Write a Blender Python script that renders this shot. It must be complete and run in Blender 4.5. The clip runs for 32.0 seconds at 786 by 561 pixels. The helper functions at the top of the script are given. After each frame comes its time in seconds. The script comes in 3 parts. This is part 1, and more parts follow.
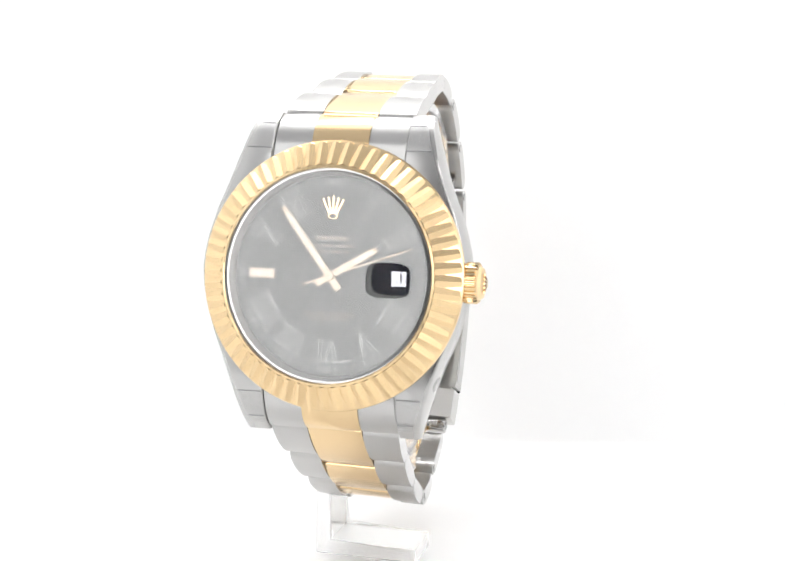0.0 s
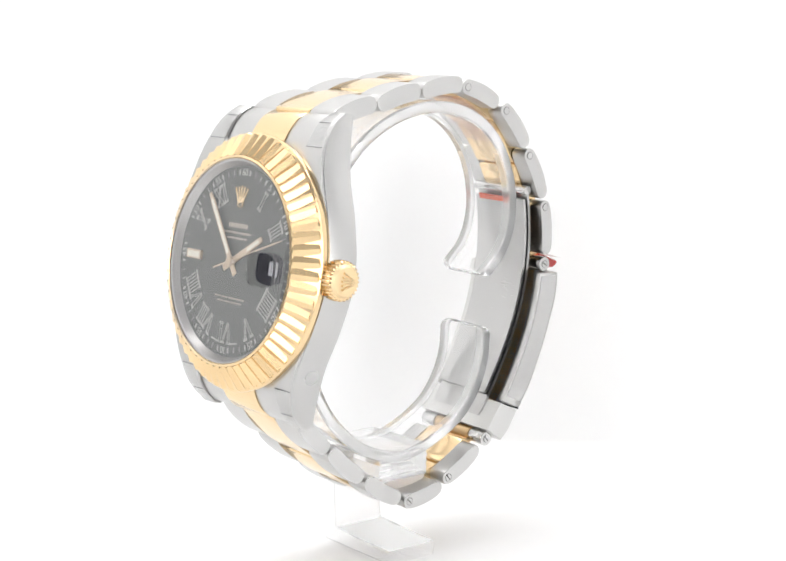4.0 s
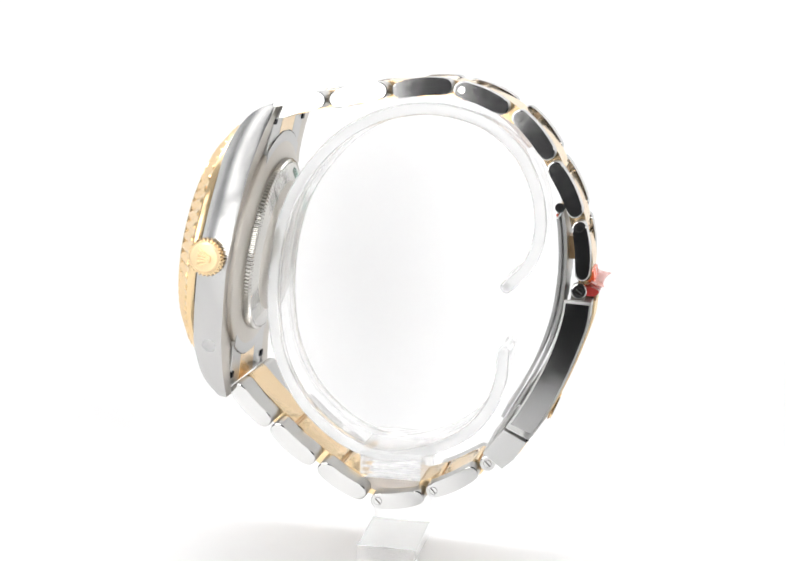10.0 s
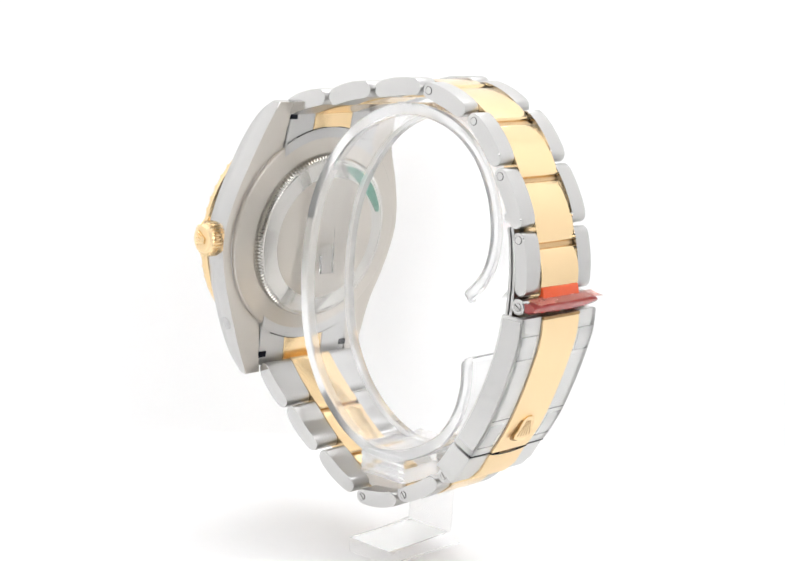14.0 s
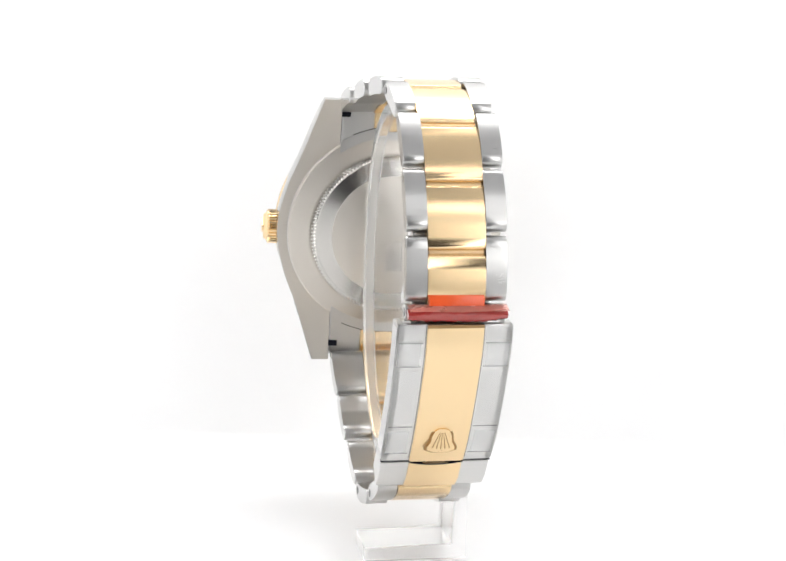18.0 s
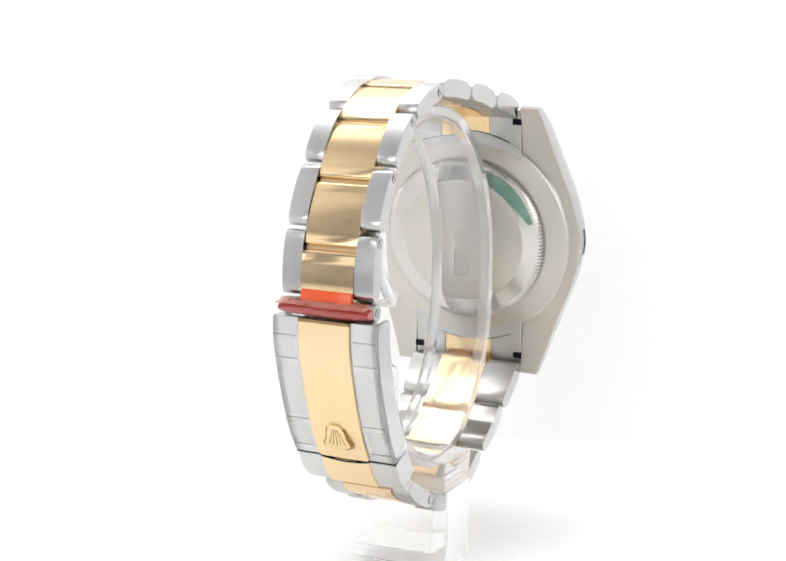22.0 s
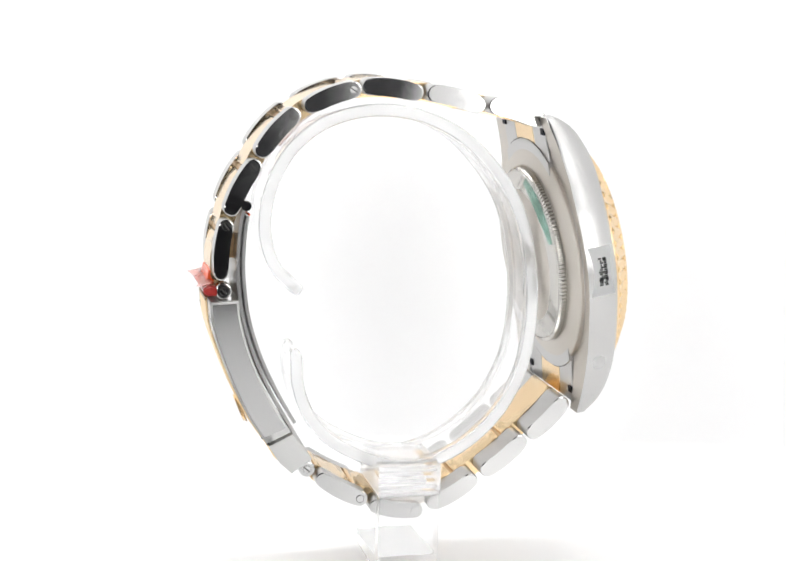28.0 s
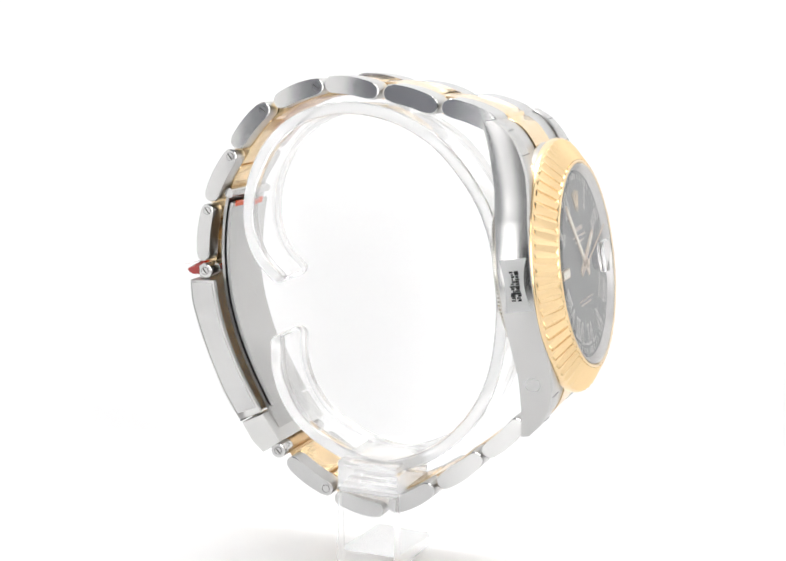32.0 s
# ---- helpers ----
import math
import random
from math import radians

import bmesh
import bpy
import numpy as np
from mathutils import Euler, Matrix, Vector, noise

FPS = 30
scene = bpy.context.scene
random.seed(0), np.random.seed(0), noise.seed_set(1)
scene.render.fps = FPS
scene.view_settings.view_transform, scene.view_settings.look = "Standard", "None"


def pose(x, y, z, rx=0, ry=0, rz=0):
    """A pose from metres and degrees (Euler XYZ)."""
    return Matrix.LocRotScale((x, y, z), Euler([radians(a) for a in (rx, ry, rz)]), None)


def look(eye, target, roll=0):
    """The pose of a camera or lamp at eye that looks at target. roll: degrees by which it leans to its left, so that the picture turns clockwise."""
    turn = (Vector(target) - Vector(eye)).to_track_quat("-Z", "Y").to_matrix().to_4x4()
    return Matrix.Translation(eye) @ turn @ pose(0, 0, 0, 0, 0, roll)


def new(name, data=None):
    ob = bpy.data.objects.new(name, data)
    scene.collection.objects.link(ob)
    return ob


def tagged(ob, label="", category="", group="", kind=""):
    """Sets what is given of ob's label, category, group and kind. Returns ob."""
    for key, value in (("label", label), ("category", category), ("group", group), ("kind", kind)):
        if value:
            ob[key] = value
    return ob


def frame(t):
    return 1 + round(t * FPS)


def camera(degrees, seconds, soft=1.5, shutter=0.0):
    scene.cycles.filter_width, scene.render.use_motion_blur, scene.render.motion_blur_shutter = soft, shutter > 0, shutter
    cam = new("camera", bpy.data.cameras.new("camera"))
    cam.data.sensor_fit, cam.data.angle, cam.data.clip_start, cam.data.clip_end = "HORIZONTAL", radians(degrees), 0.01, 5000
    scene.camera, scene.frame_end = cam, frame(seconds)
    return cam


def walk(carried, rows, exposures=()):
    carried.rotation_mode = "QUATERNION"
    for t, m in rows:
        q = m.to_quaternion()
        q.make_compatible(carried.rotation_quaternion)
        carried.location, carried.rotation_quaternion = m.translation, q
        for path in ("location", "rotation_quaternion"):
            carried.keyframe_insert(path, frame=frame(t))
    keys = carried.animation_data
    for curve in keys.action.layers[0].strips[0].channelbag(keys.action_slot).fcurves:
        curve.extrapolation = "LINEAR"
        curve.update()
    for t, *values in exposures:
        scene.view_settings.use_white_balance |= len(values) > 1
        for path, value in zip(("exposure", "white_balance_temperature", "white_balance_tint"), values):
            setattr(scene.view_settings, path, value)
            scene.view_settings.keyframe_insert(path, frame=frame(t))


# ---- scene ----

# ------------------------------------------------------------ camera
EYE = Vector((0.0, -0.2747, 0.0985))
YAW, PITCH = radians(-0.18), radians(-9.94)
AHEAD = Vector((math.sin(YAW) * math.cos(PITCH), math.cos(YAW) * math.cos(PITCH), math.sin(PITCH)))
cam = camera(28.0, 32.0, soft=1.7)
STILL = look(EYE, EYE + AHEAD, roll=1.37)
walk(cam, [(0.0, STILL), (32.0, STILL)])

# the turntable turns at an even speed: seconds, degrees
TURN = [(2 * k, -14.87 - 17.2625 * k) for k in range(17)]

# ------------------------------------------------------------ light
world = bpy.data.worlds.new("world")
scene.world = world
world.use_nodes = True
world.node_tree.nodes["Background"].inputs["Color"].default_value = (0.06, 0.06, 0.064, 1)
world.node_tree.nodes["Background"].inputs["Strength"].default_value = 1.0
scene.view_settings.exposure = -0.28


def area(name, eye, target, sx, sy, power, colour=(1, 1, 1)):
    lamp = bpy.data.lights.new(name, "AREA")
    lamp.shape, lamp.size, lamp.size_y, lamp.energy, lamp.color = "RECTANGLE", sx, sy, power, colour
    ob = new(name, lamp)
    ob.matrix_world = look(eye, target)
    return ob


area("led_panel_top", (0, 0.020, 0.268), (0, 0.020, 0), 0.33, 0.085, 0.125)
# added fill strip, out of view, that brightens the back wall
area("fill_strip_back", (0, 0.034, 0.252), (0, 0.068, 0.12), 0.18, 0.014, 0.26)
# two added fill lamps high in front, unseen, lifting wall and floor
area("fill_front_left", (-0.112, -0.203, 0.220), (-0.045, 0, 0.02), 0.10, 0.09, 0.07)
area("fill_front_right", (0.112, -0.203, 0.220), (0.045, 0, 0.02), 0.10, 0.09, 0.07)
area("led_panel_left", (-0.107, -0.200, 0.100), (-0.107, 0, 0.100), 0.115, 0.130, 0.145)
area("led_panel_right", (0.131, -0.200, 0.110), (0.131, 0, 0.110), 0.072, 0.115, 0.098)


# ------------------------------------------------------------ materials
def material(name, colour, rough=0.4, metal=0.0, scale=0.0, vary=0.0, bump=0.0, stretch=(1, 1, 1), rough_vary=0.0, **extra):
    """A Principled material, its colour, gloss and relief broken up by noise at two sizes (in metres)."""
    mat = bpy.data.materials.new(name)
    mat.use_nodes = True
    nt = mat.node_tree
    b = nt.nodes["Principled BSDF"]
    b.inputs["Base Color"].default_value = (*colour, 1)
    b.inputs["Roughness"].default_value = rough
    b.inputs["Metallic"].default_value = metal
    for key, value in extra.items():
        b.inputs[key.replace("_", " ")].default_value = value
    if scale:
        co = nt.nodes.new("ShaderNodeTexCoord")
        mp = nt.nodes.new("ShaderNodeMapping")
        mp.inputs["Scale"].default_value = stretch
        nt.links.new(co.outputs["Object"], mp.inputs["Vector"])
        fine = nt.nodes.new("ShaderNodeTexNoise")
        fine.inputs["Scale"].default_value, fine.inputs["Detail"].default_value = scale, 5
        nt.links.new(mp.outputs["Vector"], fine.inputs["Vector"])
        broad = nt.nodes.new("ShaderNodeTexNoise")
        broad.inputs["Scale"].default_value, broad.inputs["Detail"].default_value = 160, 3
        nt.links.new(co.outputs["Object"], broad.inputs["Vector"])
        mix = nt.nodes.new("ShaderNodeMath")
        mix.operation = "MULTIPLY_ADD"
        mix.inputs[1].default_value = 0.5
        nt.links.new(fine.outputs["Fac"], mix.inputs[0])
        half = nt.nodes.new("ShaderNodeMath")
        half.operation = "MULTIPLY"
        half.inputs[1].default_value = 0.5
        nt.links.new(broad.outputs["Fac"], half.inputs[0])
        nt.links.new(half.outputs[0], mix.inputs[2])
        if vary:
            ramp = nt.nodes.new("ShaderNodeMix")
            ramp.data_type = "RGBA"
            ramp.inputs["A"].default_value = (*[c * (1 - vary) for c in colour], 1)
            ramp.inputs["B"].default_value = (*[min(1, c * (1 + vary)) for c in colour], 1)
            nt.links.new(mix.outputs[0], ramp.inputs["Factor"])
            nt.links.new(ramp.outputs["Result"], b.inputs["Base Color"])
        if rough_vary:
            rr = nt.nodes.new("ShaderNodeMapRange")
            rr.inputs["From Min"].default_value, rr.inputs["From Max"].default_value = 0.3, 0.7
            rr.inputs["To Min"].default_value, rr.inputs["To Max"].default_value = max(0.01, rough - rough_vary), rough + rough_vary
            nt.links.new(mix.outputs[0], rr.inputs["Value"])
            nt.links.new(rr.outputs["Result"], b.inputs["Roughness"])
        if bump:
            bp = nt.nodes.new("ShaderNodeBump")
            bp.inputs["Strength"].default_value, bp.inputs["Distance"].default_value = bump, 0.00003
            nt.links.new(fine.outputs["Fac"], bp.inputs["Height"])
            nt.links.new(bp.outputs["Normal"], b.inputs["Normal"])
    return mat


WHITE = material("white_acrylic_sheet", (0.97, 0.97, 0.97), 0.5, scale=60, vary=0.01)
CEILING = material("grey_white_diffuser", (0.52, 0.52, 0.53), 0.6, scale=60, vary=0.02)
FLOOR = material("white_glossy_board", (0.94, 0.94, 0.94), 0.18, scale=90, vary=0.01, rough_vary=0.05)
GREY_CARD = material("grey_card", (0.30, 0.30, 0.305), 0.9, scale=900, vary=0.1, bump=0.2)
DARK_CARD = material("dark_grey_card", (0.15, 0.155, 0.175), 0.9, scale=900, vary=0.15, bump=0.2)
TABLE = material("dark_table_top", (0.04, 0.04, 0.042), 0.5, scale=200, vary=0.2, bump=0.1)
STEEL = material("polished_steel", (0.58, 0.575, 0.565), 0.10, 1.0, scale=900, vary=0.03, rough_vary=0.04)
FLANK = material("worn_polished_flank_steel", (0.53, 0.525, 0.515), 0.23, 1.0, scale=5000, vary=0.03, stretch=(1, 0.1, 1), rough_vary=0.04)
DOME = material("polished_back_ring_steel", (0.56, 0.545, 0.515), 0.17, 1.0, scale=4000, vary=0.03, rough_vary=0.03)
BRUSHED = material("brushed_steel", (0.515, 0.51, 0.50), 0.29, 1.0, scale=14000, vary=0.035, stretch=(0.03, 1, 1), rough_vary=0.02)
SATIN = material("satin_case_back_steel", (0.57, 0.535, 0.485), 0.38, 1.0, scale=9000, vary=0.03, rough_vary=0.02)
CLASP = material("film_covered_steel", (0.66, 0.655, 0.64), 0.42, 0.85, scale=3000, vary=0.05, rough_vary=0.06)
CLASP_GOLD = material("film_covered_gold", (0.88, 0.68, 0.41), 0.44, 1.0, scale=1500, vary=0.04, rough_vary=0.06)
DARK_STEEL = material("dark_gap_steel", (0.12, 0.115, 0.11), 0.4, 1.0, scale=900, vary=0.1)
GOLD = material("polished_yellow_gold", (0.82, 0.615, 0.36), 0.19, 1.0, scale=1200, vary=0.03, rough_vary=0.04)
FLUTE = material("bright_fluted_gold", (0.81, 0.60, 0.34), 0.22, 1.0, scale=600, vary=0.02)
# brown stand-in for dark reflections and shade on the clasp's gold
SHADE_GOLD = material("shade_brown_gold", (0.36, 0.22, 0.10), 0.32, 1.0, scale=1500, vary=0.15, rough_vary=0.06)
# gold with the dimness inside the bracelet put into its colour
GOLD_IN = material("shaded_inner_gold", (0.62, 0.44, 0.25), 0.36, 1.0, scale=1500, vary=0.08, bump=0.03, rough_vary=0.06)
DIAL = material("slate_grey_sunburst_dial", (0.108, 0.110, 0.106), 0.55, 0.0, scale=400, vary=0.03, Specular_IOR_Level=0.3)
# near black that puts the shade of recesses into the colour
DARK = material("shaded_recess_black", (0.006, 0.006, 0.011), 0.5, scale=900, vary=0.1, Specular_IOR_Level=0.1)
PALE_GOLD = material("pale_gold_print", (0.62, 0.50, 0.38), 0.35, 0.6, scale=1500, vary=0.05)
GREY_LINE = material("grey_outline_print", (0.54, 0.53, 0.51), 0.4, 0.2, scale=1500, vary=0.08)
PRINT = material("dim_gold_print", (0.58, 0.50, 0.43), 0.45, 0.2, scale=1500, vary=0.08)
DATE = material("silver_date_disc", (0.30, 0.30, 0.32), 0.08, 1.0, scale=1500, vary=0.03)
LUME = material("cream_lume", (0.80, 0.76, 0.66), 0.45, scale=1500, vary=0.04)
RING = material("polished_inner_ring", (0.48, 0.465, 0.455), 0.28, 1.0, scale=1200, vary=0.03)
PAPER = material("white_paper_sticker", (0.92, 0.92, 0.91), 0.55, scale=1200, vary=0.03)
INK = material("black_ink", (0.012, 0.012, 0.012), 0.5, scale=1500, vary=0.1)
RED = material("dark_crimson_tape", (0.34, 0.035, 0.03), 0.16, scale=500, vary=0.3, bump=0.3, rough_vary=0.08, Coat_Weight=0.5)
ORANGE = material("orange_red_tape", (0.80, 0.105, 0.025), 0.22, scale=700, vary=0.15, rough_vary=0.08)
PINK = material("pink_thin_tape", (0.92, 0.40, 0.32), 0.25, scale=700, vary=0.15, rough_vary=0.08, Transmission_Weight=0.5, Alpha=0.8)
PEACH = material("peach_film", (0.88, 0.42, 0.30), 0.25, scale=700, vary=0.12, Alpha=0.26)
GREEN = material("green_foil_sticker", (0.40, 0.74, 0.62), 0.22, 0.6, scale=500, vary=0.35, rough_vary=0.1, Alpha=0.62)
ACRYLIC = material("clear_acrylic", (1.0, 1.0, 1.0), 0.008, scale=300, vary=0.004, Transmission_Weight=0.97, IOR=1.22, Coat_Weight=0.7, Coat_Roughness=0.04)
BLOCK = material("thick_clear_acrylic", (1.0, 1.0, 1.0), 0.03, scale=300, vary=0.004, Transmission_Weight=0.86, IOR=1.1, Coat_Weight=0.4, Coat_Roughness=0.06)
LENS = material("coated_magnifier", (1, 1, 1), 0.0, Transmission_Weight=1.0, IOR=1.12)
CLOUDY = material("cloudy_acrylic", (1.0, 1.0, 1.0), 0.09, scale=500, vary=0.01, rough_vary=0.04, Transmission_Weight=0.8, IOR=1.3)
MILKY = material("milky_acrylic", (1.0, 1.0, 1.0), 0.12, scale=500, vary=0.01, rough_vary=0.04, Transmission_Weight=0.4, IOR=1.3)
# clear acrylic made partly white, painting in light caught by the band's rims
LIT_RIM = material("light_catching_acrylic_edge", (1.0, 1.0, 1.0), 0.12, scale=500, vary=0.01, rough_vary=0.04, Transmission_Weight=0.74, IOR=1.25)


def thin_glass(name, gloss_facing):
    """Flat thin glass: clear, with a mirror gloss that grows towards grazing angles."""
    mat = bpy.data.materials.new(name)
    mat.use_nodes = True
    nt = mat.node_tree
    nt.nodes.remove(nt.nodes["Principled BSDF"])
    gloss, clear = nt.nodes.new("ShaderNodeBsdfGlossy"), nt.nodes.new("ShaderNodeBsdfTransparent")
    gloss.inputs["Roughness"].default_value = 0.04
    weight, mix = nt.nodes.new("ShaderNodeLayerWeight"), nt.nodes.new("ShaderNodeMixShader")
    weight.inputs["Blend"].default_value = 0.5
    power, level = nt.nodes.new("ShaderNodeMath"), nt.nodes.new("ShaderNodeMath")
    power.operation, power.inputs[1].default_value = "POWER", 5.0
    level.operation, level.inputs[1].default_value, level.inputs[2].default_value = "MULTIPLY_ADD", 1 - gloss_facing, gloss_facing
    nt.links.new(weight.outputs["Facing"], power.inputs[0])
    nt.links.new(power.outputs[0], level.inputs[0])
    nt.links.new(level.outputs[0], mix.inputs[0])
    nt.links.new(clear.outputs[0], mix.inputs[1])
    nt.links.new(gloss.outputs[0], mix.inputs[2])
    nt.links.new(mix.outputs[0], nt.nodes["Material Output"].inputs["Surface"])
    return mat


CRYSTAL = thin_glass("sapphire_crystal", 0.11)
CLEAR = material("clear_glass_edge", (1, 1, 1), 0.1, Alpha=0.03)
FILM = material("clear_protective_film", (0.9, 0.9, 0.9), 0.12, Alpha=0.14)
FILM_MILKY = material("milky_protective_film", (0.9, 0.9, 0.9), 0.3, scale=900, vary=0.04, Alpha=0.3)


EDGE = material("film_cut_edge", (0.32, 0.32, 0.32), 0.3, Alpha=0.55)


# ------------------------------------------------------------ mesh helpers (millimetres in, metres out)
def mesh_of(name, bm, mats, smooth=30):
    bmesh.ops.recalc_face_normals(bm, faces=bm.faces[:])
    me = bpy.data.meshes.new(name)
    bm.to_mesh(me)
    bm.free()
    me.transform(Matrix.Scale(0.001, 4))
    for m in mats if isinstance(mats, (list, tuple)) else [mats]:
        me.materials.append(m)
    if smooth:
        me.polygons.foreach_set("use_smooth", [True] * len(me.polygons))
        me.set_sharp_from_angle(angle=radians(smooth))
        for poly in me.polygons:
            if poly.loop_total > 4:
                poly.use_smooth = False
    return me


def part(name, bm, mats, parent, label="", m=None, smooth=30, shadow=True):
    me = bm if isinstance(bm, bpy.types.Mesh) else mesh_of(name, bm, mats, smooth)
    ob = new(name, me)
    ob.parent = parent
    if m is not None:
        ob.matrix_basis = m
    if not shadow:
        ob.visible_shadow = False
    return tagged(ob, label)


def bevelled(bm, width, segments=2, angle=35):
    edges = [e for e in bm.edges if len(e.link_faces) == 2 and e.calc_face_angle(0) > radians(angle)]
    bmesh.ops.bevel(bm, geom=edges, offset=width, segments=segments, affect="EDGES", profile=0.6)
    return bm


def add_box(bm, x0, x1, y0, y1, z0, z1):
    vs = [bm.verts.new((x, y, z)) for z in (z0, z1) for x, y in ((x0, y0), (x1, y0), (x1, y1), (x0, y1))]
    for f in ((3, 2, 1, 0), (4, 5, 6, 7), (0, 1, 5, 4), (1, 2, 6, 5), (2, 3, 7, 6), (3, 0, 4, 7)):
        bm.faces.new([vs[i] for i in f])
    return vs


def box(x0, x1, y0, y1, z0, z1, bevel=0.0, segments=2):
    bm = bmesh.new()
    add_box(bm, x0, x1, y0, y1, z0, z1)
    return bevelled(bm, bevel, segments) if bevel else bm


def lathe(profile, steps=120, closed=True, radius_of=None):
    """Turns (radius, height) pairs round the z axis."""
    bm = bmesh.new()
    rings = []
    for k in range(steps):
        a = 2 * math.pi * k / steps
        rings.append([bm.verts.new((r * math.cos(a), r * math.sin(a), h)) for r, h in (radius_of(k) if radius_of else profile)])
    count = len(rings[0])
    for k in range(steps):
        a, b = rings[k], rings[(k + 1) % steps]
        for i in range(count if closed else count - 1):
            j = (i + 1) % count
            bm.faces.new((a[i], b[i], b[j], a[j]))
    if not closed:
        bm.faces.new([r[-1] for r in rings])
        bm.faces.new([r[0] for r in reversed(rings)])
    return bm


def prism(points, x0, x1, bevel=0.0, segments=2, angle=50):
    """A closed outline in (y, z), drawn out along x."""
    bm = bmesh.new()
    a = [bm.verts.new((x0, y, z)) for y, z in points]
    b = [bm.verts.new((x1, y, z)) for y, z in points]
    bm.faces.new(a)
    bm.faces.new(list(reversed(b)))
    n = len(points)
    for i in range(n):
        bm.faces.new((a[i], b[i], b[(i + 1) % n], a[(i + 1) % n]))
    if bevel:
        ends = [e for e in bm.edges if abs(e.verts[0].co.x - e.verts[1].co.x) < 1e-6]
        bmesh.ops.bevel(bm, geom=ends, offset=bevel, segments=segments, affect="EDGES", profile=0.6)
    return bm


def spline(points, steps=10):
    """A smooth line through a few (y, z) points."""
    out = []
    p = [Vector(q) for q in points]
    p = [2 * p[0] - p[1]] + p + [2 * p[-1] - p[-2]]
    for i in range(1, len(p) - 2):
        for k in range(steps):
            t = k / steps
            out.append(0.5 * ((2 * p[i]) + (p[i + 1] - p[i - 1]) * t + (2 * p[i - 1] - 5 * p[i] + 4 * p[i + 1] - p[i + 2]) * t * t
                              + (3 * p[i] - p[i - 1] - 3 * p[i + 1] + p[i + 2]) * t ** 3))
    out.append(p[-2])
    return out


def offset_line(line, d):
    """The line moved sideways (to its left) by d."""
    out = []
    for i, q in enumerate(line):
        t = (line[min(i + 1, len(line) - 1)] - line[max(i - 1, 0)]).normalized()
        out.append(q + Vector((-t.y, t.x)) * d)
    return out


def strip_outline(line, inner, outer):
    """A closed outline round a line, from inner to outer sideways distance."""
    return [tuple(q) for q in offset_line(line, outer)] + [tuple(q) for q in reversed(offset_line(line, inner))]


def letters(text, size):
    """A mesh of characters in the built-in font, centred, size in millimetres."""
    cu = bpy.data.curves.new("letters", "FONT")
    cu.body, cu.size, cu.align_x, cu.align_y = text, size, "CENTER", "CENTER"
    cu.extrude = 0.02
    ob = bpy.data.objects.new("letters", cu)
    scene.collection.objects.link(ob)
    bpy.context.view_layer.update()
    me = bpy.data.meshes.new_from_object(ob.evaluated_get(bpy.context.evaluated_depsgraph_get()))
    bpy.data.objects.remove(ob)
    me.transform(Matrix.Scale(0.001, 4))
    return me


def flat(points, h=0.1, z=0.02):
    bm = bmesh.new()
    a = [bm.verts.new((x, y, z)) for x, y in points]
    b = [bm.verts.new((x, y, z + h)) for x, y in points]
    n = len(points)
    bm.faces.new(list(reversed(a)))
    bm.faces.new(b)
    for i in range(n):
        bm.faces.new((a[i], a[(i + 1) % n], b[(i + 1) % n], b[i]))
    return bm


# ------------------------------------------------------------ the light box
def wall(name, bm, mat, label):
    ob = new(name, mesh_of(name, bm, mat, 40))
    return tagged(ob, label, "wall", kind="structure")


def light_box():
    w, back, front, top = 168, 66, -205, 272
    floor = box(-w - 3, w + 3, -200, back - 3.5, -3, 0)
    tagged(wall("floor", floor, FLOOR, "glossy white board floor"), category="floor")
    # the back wall bends into the floor
    line = [Vector((back - 4 + 4 * math.sin(a), 4 - 4 * math.cos(a))) for a in [radians(9 * k) for k in range(0, 11)]] + [Vector((back, top))]
    wall("wall_back", prism(strip_outline(line, -3, 0), -w - 3, w + 3), WHITE, "plain white back wall of a light box")
    # unseen dark card, added so that crystal and gold mirror a dark corner
    wall("reflection_card_left", box(-w - 4, -w, front, -128, -13.8, top), DARK_CARD, "added dark card at the front of the side wall, out of view")
    wall("wall_left", box(-w - 4, -w, -128, back, -13.8, top), WHITE, "plain white side wall of a light box")
    wall("wall_right", box(w, w + 4, front, back, -13.8, top), WHITE, "plain white side wall of a light box")
    tagged(wall("ceiling", box(-w, w, front, back, top, top + 4), CEILING, "pale grey light box ceiling with a lamp panel"), category="ceiling")
    # front panel with the opening that the lens looks through
    bm = bmesh.new()
    add_box(bm, -w, -48, front - 4, front, -13.8, top)
    add_box(bm, 66, w, front - 4, front, -13.8, top)
    tagged(wall("table", box(-700, 700, -700, 300, -40, -14), TABLE, "dark grey table top"), category="table")
    # unseen grey card, added to give the polished flanks a grey reflection
    wall("reflection_card_front", box(-48, 66, front - 4, front, 150, top), GREY_CARD, "added grey card above the window for the lens, out of view")
    wall("wall_front", bm, WHITE, "white front panel with an open window for the lens")


light_box()

# ------------------------------------------------------------ the watch stand
LIFT = 6.8  # table level under the zero of the side profile


def lifted(points):
    return [Vector((y, z + LIFT)) for y, z in points]


